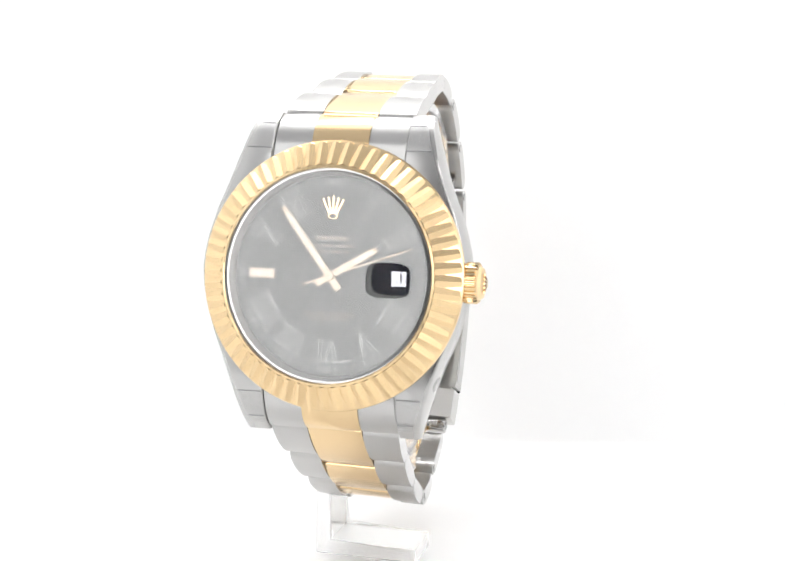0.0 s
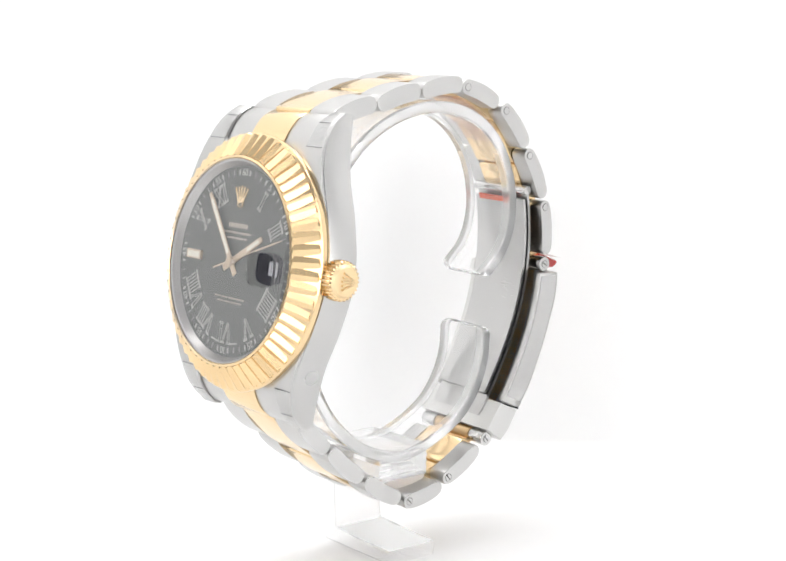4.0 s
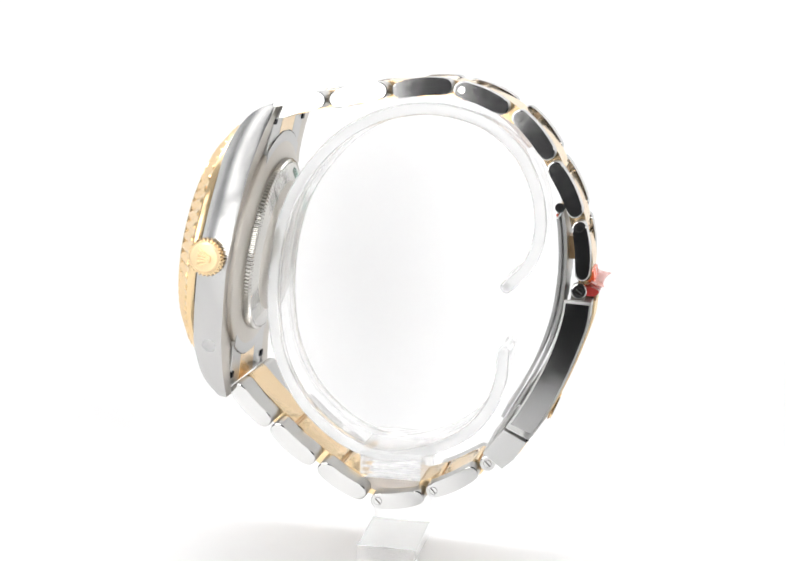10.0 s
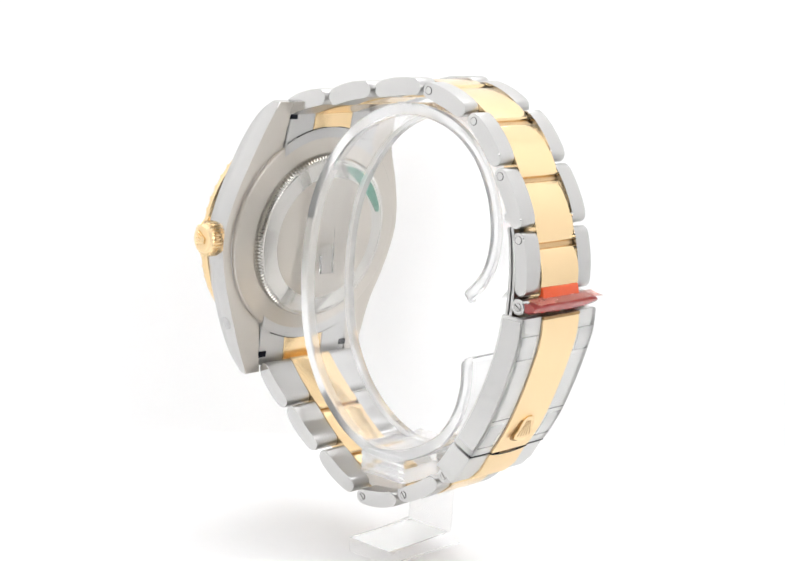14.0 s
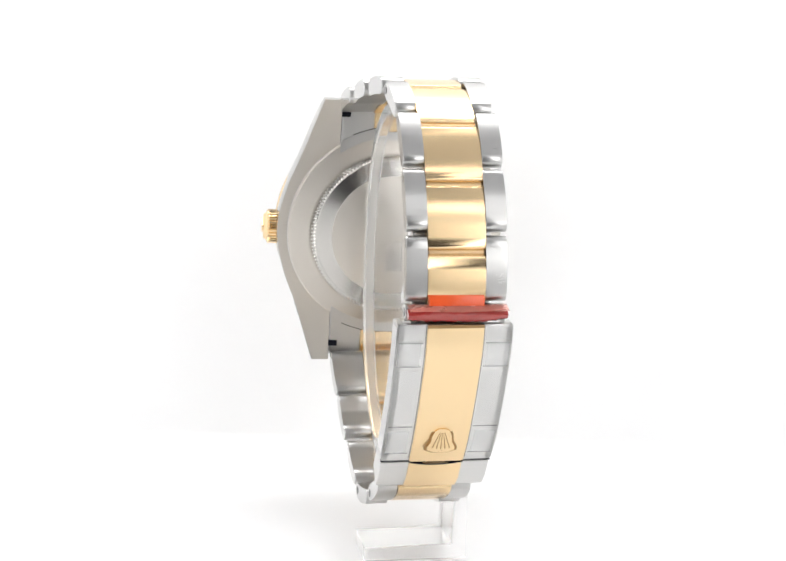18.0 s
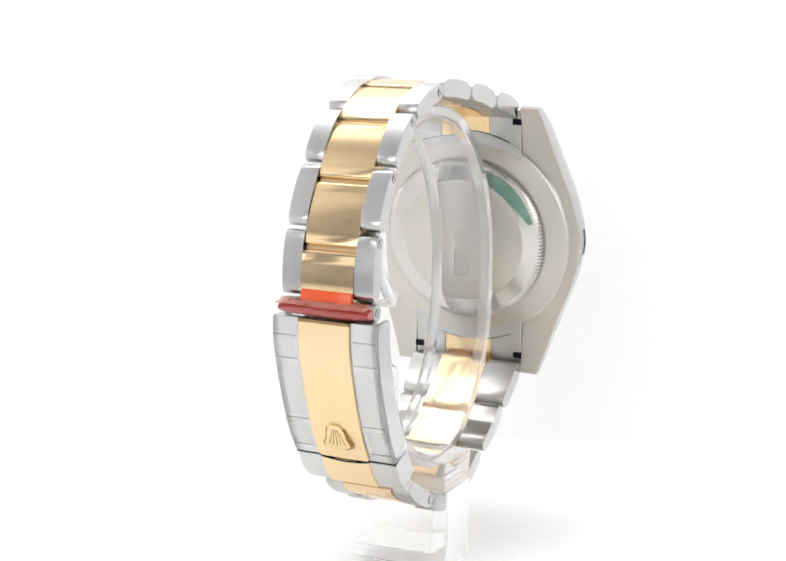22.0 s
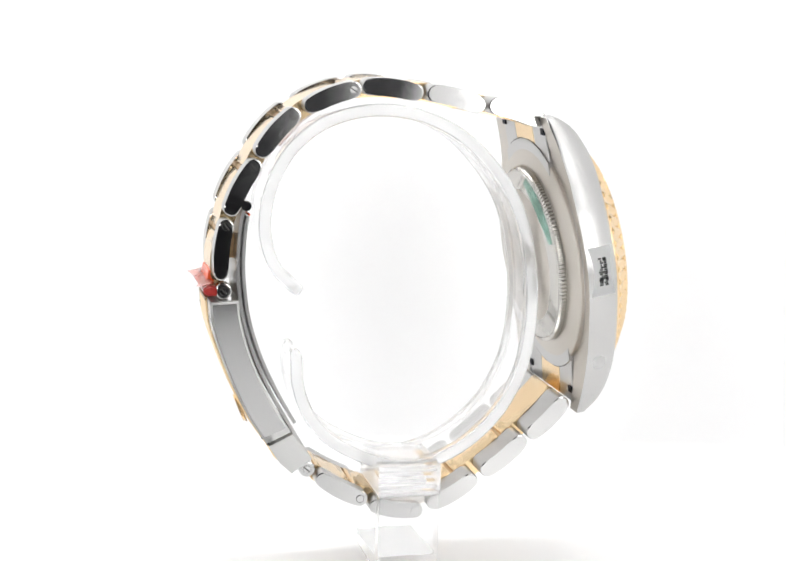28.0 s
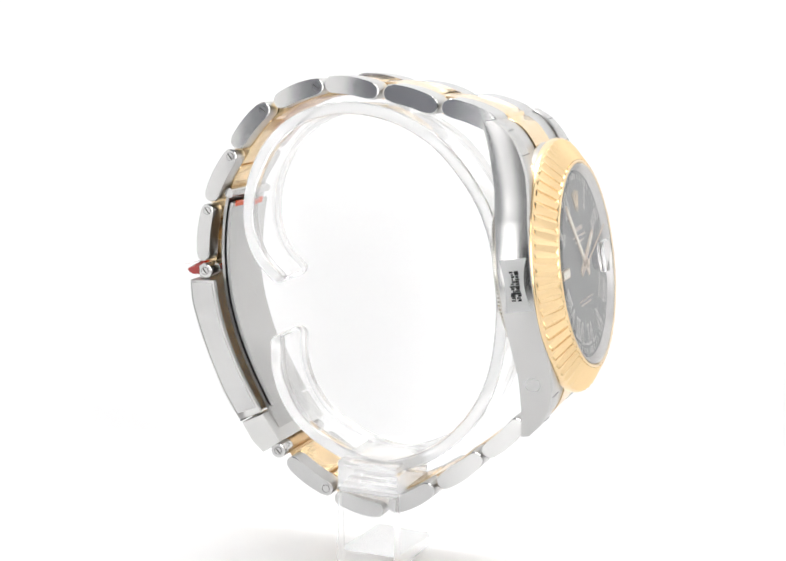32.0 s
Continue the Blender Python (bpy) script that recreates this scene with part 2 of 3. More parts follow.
def watch_stand():
    stand = tagged(new("watch_stand"), "clear acrylic C-shaped watch stand holding the bracelet", "stand", kind="")
    ring = spline(lifted([(20.4, 43.2), (23.6, 46.4), (25.6, 50.6), (26.2, 55.8), (25.0, 62.0), (21.6, 68.2), (15.6, 73.0), (7.4, 75.2), (-1.2, 74.4), (-9.2, 70.8), (-15.2, 65.2), (-19.8, 58.2),
                          (-22.4, 49.6), (-23.2, 39.4), (-22.0, 29.8), (-18.6, 22.2), (-13.9, 16.8), (-8.0, 12.9), (-1, 11.0), (6.5, 12.5), (13.9, 16.4), (18.1, 21.3), (20.2, 26.8), (20.6, 32.0)]), 10)
    # the band is thinner between two raised rims, with both ends rounded off
    section = [(-9.0, 0.25), (-8.75, 0.0), (2.55, 0.0), (2.8, 0.25), (2.8, 1.9), (2.55, 2.15), (1.15, 2.15), (0.9, 1.9), (0.75, 1.55), (-6.95, 1.55), (-7.1, 1.9), (-7.35, 2.15), (-8.75, 2.15), (-9.0, 1.9)]
    ends = [(1.25, 0.35, 0.78), (0.95, 0.7, 0.89), (0.5, 0.92, 0.97)]
    first, last = (ring[0] - ring[1]).normalized(), (ring[-1] - ring[-2]).normalized()
    stations = [(ring[0] + first * d, ring[0] - ring[1], -1, k, w) for d, k, w in ends]
    stations += [(q, ring[min(i + 1, len(ring) - 1)] - ring[max(i - 1, 0)], 1, 1.0, 1.0) for i, q in enumerate(ring)]
    stations += [(ring[-1] + last * d, ring[-1] - ring[-2], 1, k, w) for d, k, w in reversed(ends)]
    band = bmesh.new()
    loops = []
    for q, way, sign, k, w in stations:
        way = way.normalized() * sign
        s = Vector((-way.y, way.x))
        loops.append([band.verts.new((-3.1 + (x + 3.1) * w, *(q + s * (1.07 + (off - 1.07) * k)))) for x, off in section])
    n = len(section)
    for a, b in zip(loops, loops[1:]):
        for i in range(n):
            rim = i not in (1, 8)
            band.faces.new((a[i], a[(i + 1) % n], b[(i + 1) % n], b[i])).material_index = 1 if rim else 0
    band.faces.new(loops[0])
    band.faces.new(list(reversed(loops[-1])))
    part("ring_band", band, [ACRYLIC, LIT_RIM], stand, "clear acrylic ring band open at the back", shadow=False)
    # ribbed block under the ring, on a rounded lobe
    left = [(-12.7 + 0.32 * (k % 2), 8.0 + 0.58 * k) for k in range(10)]
    right = [(2.9 - 0.32 * (k % 2), 8.0 + 0.58 * k) for k in range(10)]
    bm = prism([(x, z + LIFT) for x, z in left + right[::-1]], -5.5, 5.5)
    for v in bm.verts:
        v.co.x, v.co.y = v.co.y, v.co.x
    part("saddle_block", bm, CLOUDY, stand, "clear acrylic block with fine ribs", shadow=False, smooth=0)
    lobe = [(5.4 * math.cos(a), 7.95 - 2.7 * math.sin(a)) for a in [radians(12 * k) for k in range(0, 16)]]
    part("saddle_lobe", prism([(y, z + LIFT) for y, z in lobe], -10.0, 2.6, 0.3), MILKY, stand, "rounded clear acrylic lobe", shadow=False)
    bracket = [(-12.8, LIFT + 7.9), (-12.8, 0.3), (5.8, 0.3), (5.8, 2.9), (-10.2, 2.9), (-10.2, LIFT + 7.9)]
    bm = prism(bracket, -5.4, 5.4, 0.6, 3)
    for v in bm.verts:
        v.co.x, v.co.y = v.co.y, v.co.x
    part("base_bracket", bm, BLOCK, stand, "clear acrylic upright with a thick flat foot", shadow=False)
    for z0, z1 in ((41.5, 47.0), (48.2, 53.0)):
        part("moulding_mark", box(-4.4, -1.4, -22.6 - 0.5, -22.6 + 0.4, LIFT + z0, LIFT + z1, 0.3), ACRYLIC, stand, shadow=False)
    return stand


STAND = watch_stand()

# ------------------------------------------------------------ the watch
WATCH = tagged(new("wrist_watch"), "two-tone steel and gold wrist watch with a dark dial", "watch")
ex = Vector((math.cos(radians(1.2)), 0, math.sin(radians(1.2))))
en = Vector((0, -math.cos(radians(9.2)), math.sin(radians(9.2))))
en = (en - ex * en.dot(ex)).normalized()
eu = en.cross(ex)
CASE = Matrix((ex, eu, en)).transposed().to_4x4()
CASE.translation = Vector((-2.75, -25.3, 48.8 + LIFT)) * 0.001
CASE = CASE @ pose(0, 0, 0, 0, 1.5, 0)
# the dial and bezel sit slightly off the middle of the lugs
FACE = CASE @ pose(0.0004, -0.0005, 0.00045, 0, -1.3, 0)


def up(n, m=None):
    return Matrix.Translation((0, 0, n * 0.001)) @ (m or Matrix())


def eased(xs, ys):
    """A soft curve over abs(u) through a few values."""
    grid = np.arange(-30, 30.01, 0.1)
    raw = np.interp(np.abs(grid), xs, ys)
    win = np.hanning(33)
    soft = np.convolve(np.pad(raw, 16, "edge"), win / win.sum(), "valid")
    return lambda u: float(np.interp(u, grid, soft))


# half width of the case, its front and its back, by the height above the middle
case_half = eased((0, 3, 6, 10, 14, 17, 20, 24.5, 30), (22.1, 21.8, 21.1, 19.85, 18.2, 17.15, 16.2, 14.75, 13.0))
lug_front = eased((0, 13, 16, 18, 20, 22, 23.4, 24.6, 25.4, 26, 30), (5.95, 5.95, 5.8, 5.45, 4.85, 4.05, 3.15, 2.0, 0.9, -0.3, -1.0))
lug_back = eased((0, 15, 18, 21.5, 24, 26, 30), (0.55, 0.5, 0.2, -0.3, -0.85, -1.35, -2.0))


def flank_at(u, n):
    """Distance of the flank's surface from the middle plane."""
    f, b = lug_front(u), lug_back(u)
    return case_half(u) - 0.045 * (n - b - (f - b) * 0.30) ** 2


def case_bar(side):
    """One flank of the case with its two lugs, drawn out along the up direction."""
    bm = bmesh.new()
    rows = []
    steps = 90
    for k in range(steps + 1):
        u = -26.0 + 51.6 * k / steps
        outer = case_half(u)
        f, b = lug_front(u), lug_back(u)
        inner = 10.9
        rows.append([bm.verts.new((side * x, u, n)) for x, n in
                     ((inner, b), (outer - 0.12, b), *[(outer - 0.045 * ((f - b) * (v - 0.30)) ** 2, b + (f - b) * v) for v in (0.06, 0.22, 0.38, 0.54, 0.7, 0.86, 0.95)], (outer - 1.1, f), (inner + 0.2, f), (inner, f - 0.25))])
    n = len(rows[0])
    polish = set(range(1, 9))
    for a, b in zip(rows, rows[1:]):
        for i in range(n):
            j = (i + 1) % n
            face = bm.faces.new((a[i], a[j], b[j], b[i]))
            face.material_index = 0 if i in polish else 2 if i == 0 else 1
    bm.faces.new(rows[0])
    bm.faces.new(list(reversed(rows[-1])))
    return bm


def case():
    body = part("case_body", lathe([(0.5, 0.2), (19.6, 0.2), (20.4, 0.8), (20.6, 2.5), (20.4, 5.4), (20.0, 5.9), (0.5, 5.9)], 96, closed=False), BRUSHED, WATCH, "brushed steel case body", CASE)
    for side in (1, -1):
        part("case_flank", case_bar(side), [FLANK, BRUSHED, SATIN], WATCH, "polished steel flank with lugs", CASE, smooth=40)
        for v in (1, -1):
            # no hole is cut: a solid dark block paints the slot's shade
            part("lug_hole", box(*sorted((side * 9.3, side * 10.95)), *sorted((v * 22.3, v * 23.4)), -0.78, 0.2, 0.12), DARK, body, "dark block for the shade in a spring bar slot", Matrix())
    # between the lugs the case reaches up to a round edge
    for v in (1, -1):
        arc = [(x, v * math.sqrt(20.55 ** 2 - x * x)) for x in [-10.84 + 21.68 * k / 24 for k in range(25)]]
        part("lug_web", bevelled(flat(arc + [(10.84, v * 14.0), (-10.84, v * 14.0)], 1.1, -0.5), 0.08, 1, 60), BRUSHED, body, "brushed steel web between the lugs", Matrix())
    # case back
    back = part("case_back", lathe([(0.5, -1.0), (16.0, -1.0), (19.7, -0.3), (19.95, -0.1), (19.95, 0.6), (0.5, 0.6)], 120, closed=False), SATIN, WATCH, "satin steel case back", CASE, smooth=6)

    def rim(k):
        r = 15.75 if k % 4 < 2 else 15.42
        return [(9.0, -2.0), (11.9, -2.72), (14.7, -2.25), (14.95, -2.3), (r - 0.3, -2.2), (r, -1.95), (r, -1.0), (15.5, -0.6), (9.0, -0.6)]
    part("fluted_rim", lathe(None, 560, True, rim), DOME, back, "finely fluted rim", smooth=8)
    part("back_plate", lathe([(0.3, -2.78), (11.7, -2.78), (11.9, -2.70), (11.9, -1.5), (0.3, -1.5)], 96, closed=False), SATIN, back, "plain satin centre plate")
    for v in (1, -1):
        # thin curved seam by the lugs
        pts = [Vector((x, v * math.sqrt(20.62 ** 2 - x * x))) for x in [-8.6 + 17.2 * k / 20 for k in range(21)]]
        bm = bmesh.new()
        lo, hi = offset_line(pts, -0.12), offset_line(pts, 0.12)
        a = [bm.verts.new((q.x, q.y, -0.42)) for q in lo]
        b = [bm.verts.new((q.x, q.y, -0.42)) for q in hi]
        for i in range(20):
            bm.faces.new((a[i], a[i + 1], b[i + 1], b[i]))
        bmesh.ops.solidify(bm, geom=bm.faces[:], thickness=0.2)
        part("seam", bm, DARK_STEEL, back, "dark curved seam line")
    # green foil sticker, a bent sliver on the back
    bm = bmesh.new()
    a0, a1 = radians(17), radians(78)
    arc = [(a0 + (a1 - a0) * k / 16, 14.4 - 0.2 - 2.2 * math.sin(math.pi * (k + 1) / 18) ** 0.7) for k in range(17)]
    inner = [(r * math.cos(a), r * math.sin(a)) for a, r in arc]
    outer = [(14.4 * math.cos(a), 14.4 * math.sin(a)) for a, r in arc]
    lo = [bm.verts.new((-x, y, -2.70)) for i, (x, y) in enumerate(inner)]
    hi = [bm.verts.new((-x, y, -2.34)) for x, y in outer]
    for i in range(16):
        bm.faces.new((lo[i], lo[i + 1], hi[i + 1], hi[i]))
    bmesh.ops.solidify(bm, geom=bm.faces[:], thickness=0.06)
    part("foil_sticker", bm, GREEN, back, "torn green foil sticker")
    return body


case()


# fluted bezel
def bezel():
    ring = part("bezel", lathe([(16.8, 5.0), (20.9, 5.0), (21.35, 5.4), (21.42, 5.9), (21.36, 6.2), (21.1, 6.4), (17.4, 8.7), (17.35, 9.2), (17.0, 9.38), (16.8, 9.2)], 160), GOLD, WATCH, "polished yellow gold fluted bezel", FACE)
    bm = bmesh.new()
    count = 60
    lo, hi = [], []
    for k in range(2 * count):
        a = math.pi * k / count
        c, s = math.cos(a), math.sin(a)
        # ridge and valley lines meet on the axis, so that every facet is flat
        rows = ((21.20, 6.75), (17.50, 9.25)) if k % 2 == 0 else ((20.80, 6.40), (17.30, 8.87))
        for row, (r, h) in zip((lo, hi), rows):
            row.append(bm.verts.new((r * c, r * s, h)))
    base = [bm.verts.new((21.08 * math.cos(math.pi * k / count), 21.08 * math.sin(math.pi * k / count), 6.1)) for k in range(2 * count)]
    n = 2 * count
    for k in range(n):
        j = (k + 1) % n
        bm.faces.new((base[k], base[j], lo[j], lo[k]))
        bm.faces.new((lo[k], lo[j], hi[j], hi[k]))
    part("fluting", bm, FLUTE, ring, "sharp bright flutes", smooth=0)
    return ring


bezel()

# dial and what lies on it
DIAL_N = 8.0
dial = part("dial", lathe([(0.2, 0.0), (15.8, 0.0), (15.8, -1.2), (0.2, -1.2)], 96, closed=False), DIAL, WATCH, "dark slate grey dial with gold print", FACE @ Matrix.Translation((0.0004, 0, DIAL_N * 0.001)))
part("inner_ring", lathe([(15.7, 0.02), (15.8, 0.15), (16.25, 0.85), (16.45, 1.12), (16.78, 1.15), (16.78, 0.0)], 120), RING, dial, "polished steel inner ring")


def at_clock(angle, r):
    """A place on the dial: degrees clockwise from twelve, the top turned outwards."""
    a = radians(90 - angle)
    return Matrix.Translation((r * 0.001 * math.cos(a), r * 0.001 * math.sin(a), 0)) @ pose(0, 0, 0, 0, 0, -angle)


def strokes(quads, w=0.12):
    """Hollow letters: each stroke is a frame of thin bars."""
    bm = bmesh.new()
    for q in quads:
        q = [Vector(p) for p in q]
        for i in range(len(q)):
            a, b = q[i], q[(i + 1) % len(q)]
            t = (b - a).normalized() * w * 0.5
            s = Vector((-t.y, t.x))
            p = [a - t - s, b + t - s, b + t + s, a - t + s]
            lo = [bm.verts.new((v.x, v.y, 0.01)) for v in p]
            hi = [bm.verts.new((v.x, v.y, 0.09)) for v in p]
            bm.faces.new(hi)
            for k in range(4):
                bm.faces.new((lo[k], lo[(k + 1) % 4], hi[(k + 1) % 4], hi[k]))
    return bm


def roman(text):
    h, gap = 1.7, 0.35
    quads, x = [], 0.0
    for ch in text:
        if ch == "I":
            quads.append([(x, -h), (x + 0.55, -h), (x + 0.55, h), (x, h)])
            quads += [[(x - 0.25, s * h), (x + 0.8, s * h), (x + 0.8, s * (h - 0.25)), (x - 0.25, s * (h - 0.25))] for s in (1, -1)]
            x += 0.55 + gap + 0.2
        elif ch == "V":
            quads.append([(x, h), (x + 0.6, h), (x + 1.35, -h), (x + 0.95, -h)])
            quads.append([(x + 2.0, h), (x + 2.3, h), (x + 1.35, -h), (x + 1.1, -h + 0.4)])
            quads += [[(x + d - 0.2, h), (x + d + 0.7, h), (x + d + 0.7, h - 0.25), (x + d - 0.2, h - 0.25)] for d in (0.05, 1.85)]
            x += 2.3 + gap
        else:
            quads.append([(x, h), (x + 0.6, h), (x + 2.1, -h), (x + 1.5, -h)])
            quads.append([(x + 1.8, h), (x + 2.1, h), (x + 0.5, -h), (x + 0.2, -h)])
            quads += [[(x + d, s * h), (x + d + 0.8, s * h), (x + d + 0.8, s * (h - 0.25)), (x + d, s * (h - 0.25))] for d in (0.0, 1.4) for s in (1, -1)]
            x += 2.1 + gap
    mid = (x - gap) / 2
    return [[(px - mid, py) for px, py in q] for q in quads]


def on_dial():
    for text, hour in (("I", 1), ("II", 2), ("IIII", 4), ("V", 5), ("VI", 6), ("VII", 7), ("VIII", 8), ("X", 10), ("XI", 11)):
        part("roman_numeral", strokes(roman(text)), GREY_LINE, dial, "hollow grey roman numeral", at_clock(30 * hour, 11.85), smooth=0)
    tick = mesh_of("minute_tick", flat([(-0.07, -0.42), (0.07, -0.42), (0.07, 0.42), (-0.07, 0.42)], 0.05, 0.01), GREY_LINE, 0)
    for k in range(60):
        if k % 5 or k == 15:
            part("minute_tick", tick, None, dial, m=at_clock(6 * k, 14.6))
    for k in range(1, 13):
        if k != 3:
            me = letters(str(5 * k), 1.6)
            me.materials.append(GREY_LINE)
            part("minute_number", me, None, dial, "small grey minute number", at_clock(30 * k, 14.6) @ up(0.03))
            for d in (-1.35, 1.35):
                part("minute_tick", tick, None, dial, m=at_clock(30 * k, 14.6) @ Matrix.Translation((d * 0.001, 0, 0)))
    # block marker at nine
    block = part("hour_marker", bevelled(flat([(-13.3, -0.75), (-9.15, -0.75), (-9.15, 0.75), (-13.3, 0.75)], 0.45), 0.12), PALE_GOLD, dial, "applied gold block marker")
    part("lume_plate", flat([(-12.95, -0.5), (-9.5, -0.5), (-9.5, 0.5), (-12.95, 0.5)], 0.06, 0.46), LUME, block, "cream lume filling")
    # emblem at twelve: five spread bars with round tips on an open oval base
    bm = bmesh.new()
    for k in range(-2, 3):
        x0, x1, top = 0.30 * k, 0.80 * k, 12.35 - 0.22 * abs(k)
        pts = [(x0 - 0.2, 9.75), (x0 + 0.2, 9.75)] + [(x1 + 0.17 * math.cos(g), top + 0.17 * math.sin(g)) for g in [radians(-30 + 240 * i / 6) for i in range(7)]]
        f = flat(pts, 0.25)
        for q in f.faces:
            bm.faces.new([bm.verts.new(v.co) for v in q.verts])
        f.free()
    bmesh.ops.remove_doubles(bm, verts=bm.verts[:], dist=1e-4)
    emblem = part("emblem", bm, GOLD, dial, "small applied gold emblem")
    part("emblem_base", lathe([(0.62, 0.02), (0.82, 0.02), (0.82, 0.26), (0.62, 0.26)], 32), GOLD, emblem, "open oval base of the emblem",
         Matrix.Translation((0, 0.00935, 0)) @ Matrix.Diagonal((1, 0.55, 1, 1)))
    # printed lines, as bars
    bars = [(5.9, 5.4, 0.75, 9), (4.7, 7.6, 0.32, 24), (3.8, 5.6, 0.34, 16), (-6.0, 8.4, 0.26, 30), (-6.7, 6.8, 0.26, 24)]
    for y, w, h, n in bars:
        step = w / n
        bm = bmesh.new()
        for k in range(n):
            x = -w / 2 + step * k
            if n < 10 or k not in (6, 13):
                add_box(bm, x + 0.1 * step, x + 0.68 * step, y - h / 2, y + h / 2, 0.01, 0.05)
        part("printed_line", bm, PRINT, dial, "fine gold printed line", smooth=0)
    for d in (-2.55, 2.55):
        part("printed_line", box(-0.9, 0.9, -0.12, 0.12, 0.01, 0.05), GREY_LINE, dial, "tiny grey printed line", at_clock(180 + d * 4.7, 13.5))
    # date
    pts = [(10.0 + 3.3 * math.copysign(abs(math.cos(g)) ** 0.55, math.cos(g)), 2.5 * math.copysign(abs(math.sin(g)) ** 0.55, math.sin(g))) for g in [math.pi * 2 * (k + 0.5) / 32 for k in range(32)]]
    # plate lying on the dial, its dark colour standing for the recess's shade
    window = part("date_window", flat(pts, 0.1), DARK, dial, "dark plate for the shaded date recess")
    part("date_disc", flat([(9.9, -1.15), (12.2, -1.15), (12.2, 1.15), (9.9, 1.15)], 0.03, 0.125), DATE, window, "silvery date disc")
    me = letters("1", 2.0)
    me.materials.append(INK)
    part("date_number", me, None, window, "black date number", Matrix.Translation((0.0114, 0, 0.00018)))


on_dial()


def pointer(name, angle, tip, tail, w0, w1, level, label, lume=None):
    bm = bevelled(flat([(-w0, -tail), (w0, -tail), (w0, tip * 0.85), (w1, tip), (-w1, tip), (-w0, tip * 0.85)], 0.18, level), 0.06, 1)
    ob = part(name, bm, PALE_GOLD, dial, label, pose(0, 0, 0, 0, 0, -angle))
    if lume:
        part("lume_plate", flat([(-w0 * 0.55, lume[0]), (w0 * 0.55, lume[0]), (w0 * 0.5, lume[1]), (-w0 * 0.5, lume[1])], 0.03, level + 0.19), LUME, ob.parent, "cream lume strip", pose(0, 0, 0, 0, 0, -angle))


pointer("hour_hand", 59.0, 8.6, 2.6, 0.55, 0.4, 0.3, "pale gold hour pointer", (4.4, 7.8))
pointer("minute_hand", 322.5, 13.3, 2.6, 0.55, 0.3, 0.6, "pale gold minute pointer", (1.6, 12.0))
pointer("second_hand", 70.5, 14.2, 4.5, 0.12, 0.05, 0.9, "thin gold seconds pointer")
part("hub", bevelled(lathe([(0.05, 0.3), (0.75, 0.3), (0.75, 1.2), (0.05, 1.2)], 32, closed=False), 0.1), PALE_GOLD, dial, "gold centre hub")

# crystal with a magnifier over the date
LENS_AT = Vector((10.1, -0.3))


def lens_edge(a):
    """Outline of the magnifier round its middle, by direction."""
    c, q = math.cos(a), math.sin(a)
    return LENS_AT + Vector((c, q)) * (abs(c / 3.5) ** 4 + abs(q / 2.7) ** 4) ** -0.25


def disc_edge(a, r):
    d = Vector((math.cos(a), math.sin(a)))
    k = LENS_AT.dot(d)
    return LENS_AT + d * (-k + math.sqrt(k * k - LENS_AT.length_squared + r * r))


def crystal_glass():
    bm = bmesh.new()
    rings = []
    steps = 160
    for k in range(steps):
        a = 2 * math.pi * k / steps
        hole, wide, rim = lens_edge(a), disc_edge(a, 16.75), disc_edge(a, 16.35)
        rings.append([bm.verts.new((*q, n)) for q, n in ((hole, 9.2), (wide, 9.2), (wide, 9.45), (rim, 9.62), (hole, 9.62))])
    for a, b in zip(rings, rings[1:] + rings[:1]):
        for i in range(5):
            bm.faces.new((a[i], b[i], b[(i + 1) % 5], a[(i + 1) % 5])).material_index = 0 if i in (2, 3) else 1
    return part("crystal", bm, [CRYSTAL, CLEAR], WATCH, "flat clear sapphire crystal", FACE, smooth=20, shadow=False)


crystal = crystal_glass()


def cyclops():
    bm = bmesh.new()
    steps = 64
    rings = []
    for r, n in ((1.0, 9.22), (1.0, 9.85), (0.96, 9.98), (0.8, 10.1), (0.55, 10.2), (0.3, 10.26), (0.1, 10.28)):
        ring = []
        for k in range(steps):
            q = LENS_AT + (lens_edge(2 * math.pi * k / steps) - LENS_AT) * (r - 0.006)
            ring.append(bm.verts.new((*q, n)))
        rings.append(ring)
    for a, b in zip(rings, rings[1:]):
        for k in range(steps):
            bm.faces.new((a[k], a[(k + 1) % steps], b[(k + 1) % steps], b[k]))
    bm.faces.new(rings[-1])
    bm.faces.new(list(reversed(rings[0])))
    part("date_magnifier", bm, LENS, crystal, "small convex magnifier lens", smooth=40, shadow=False)


cyclops()


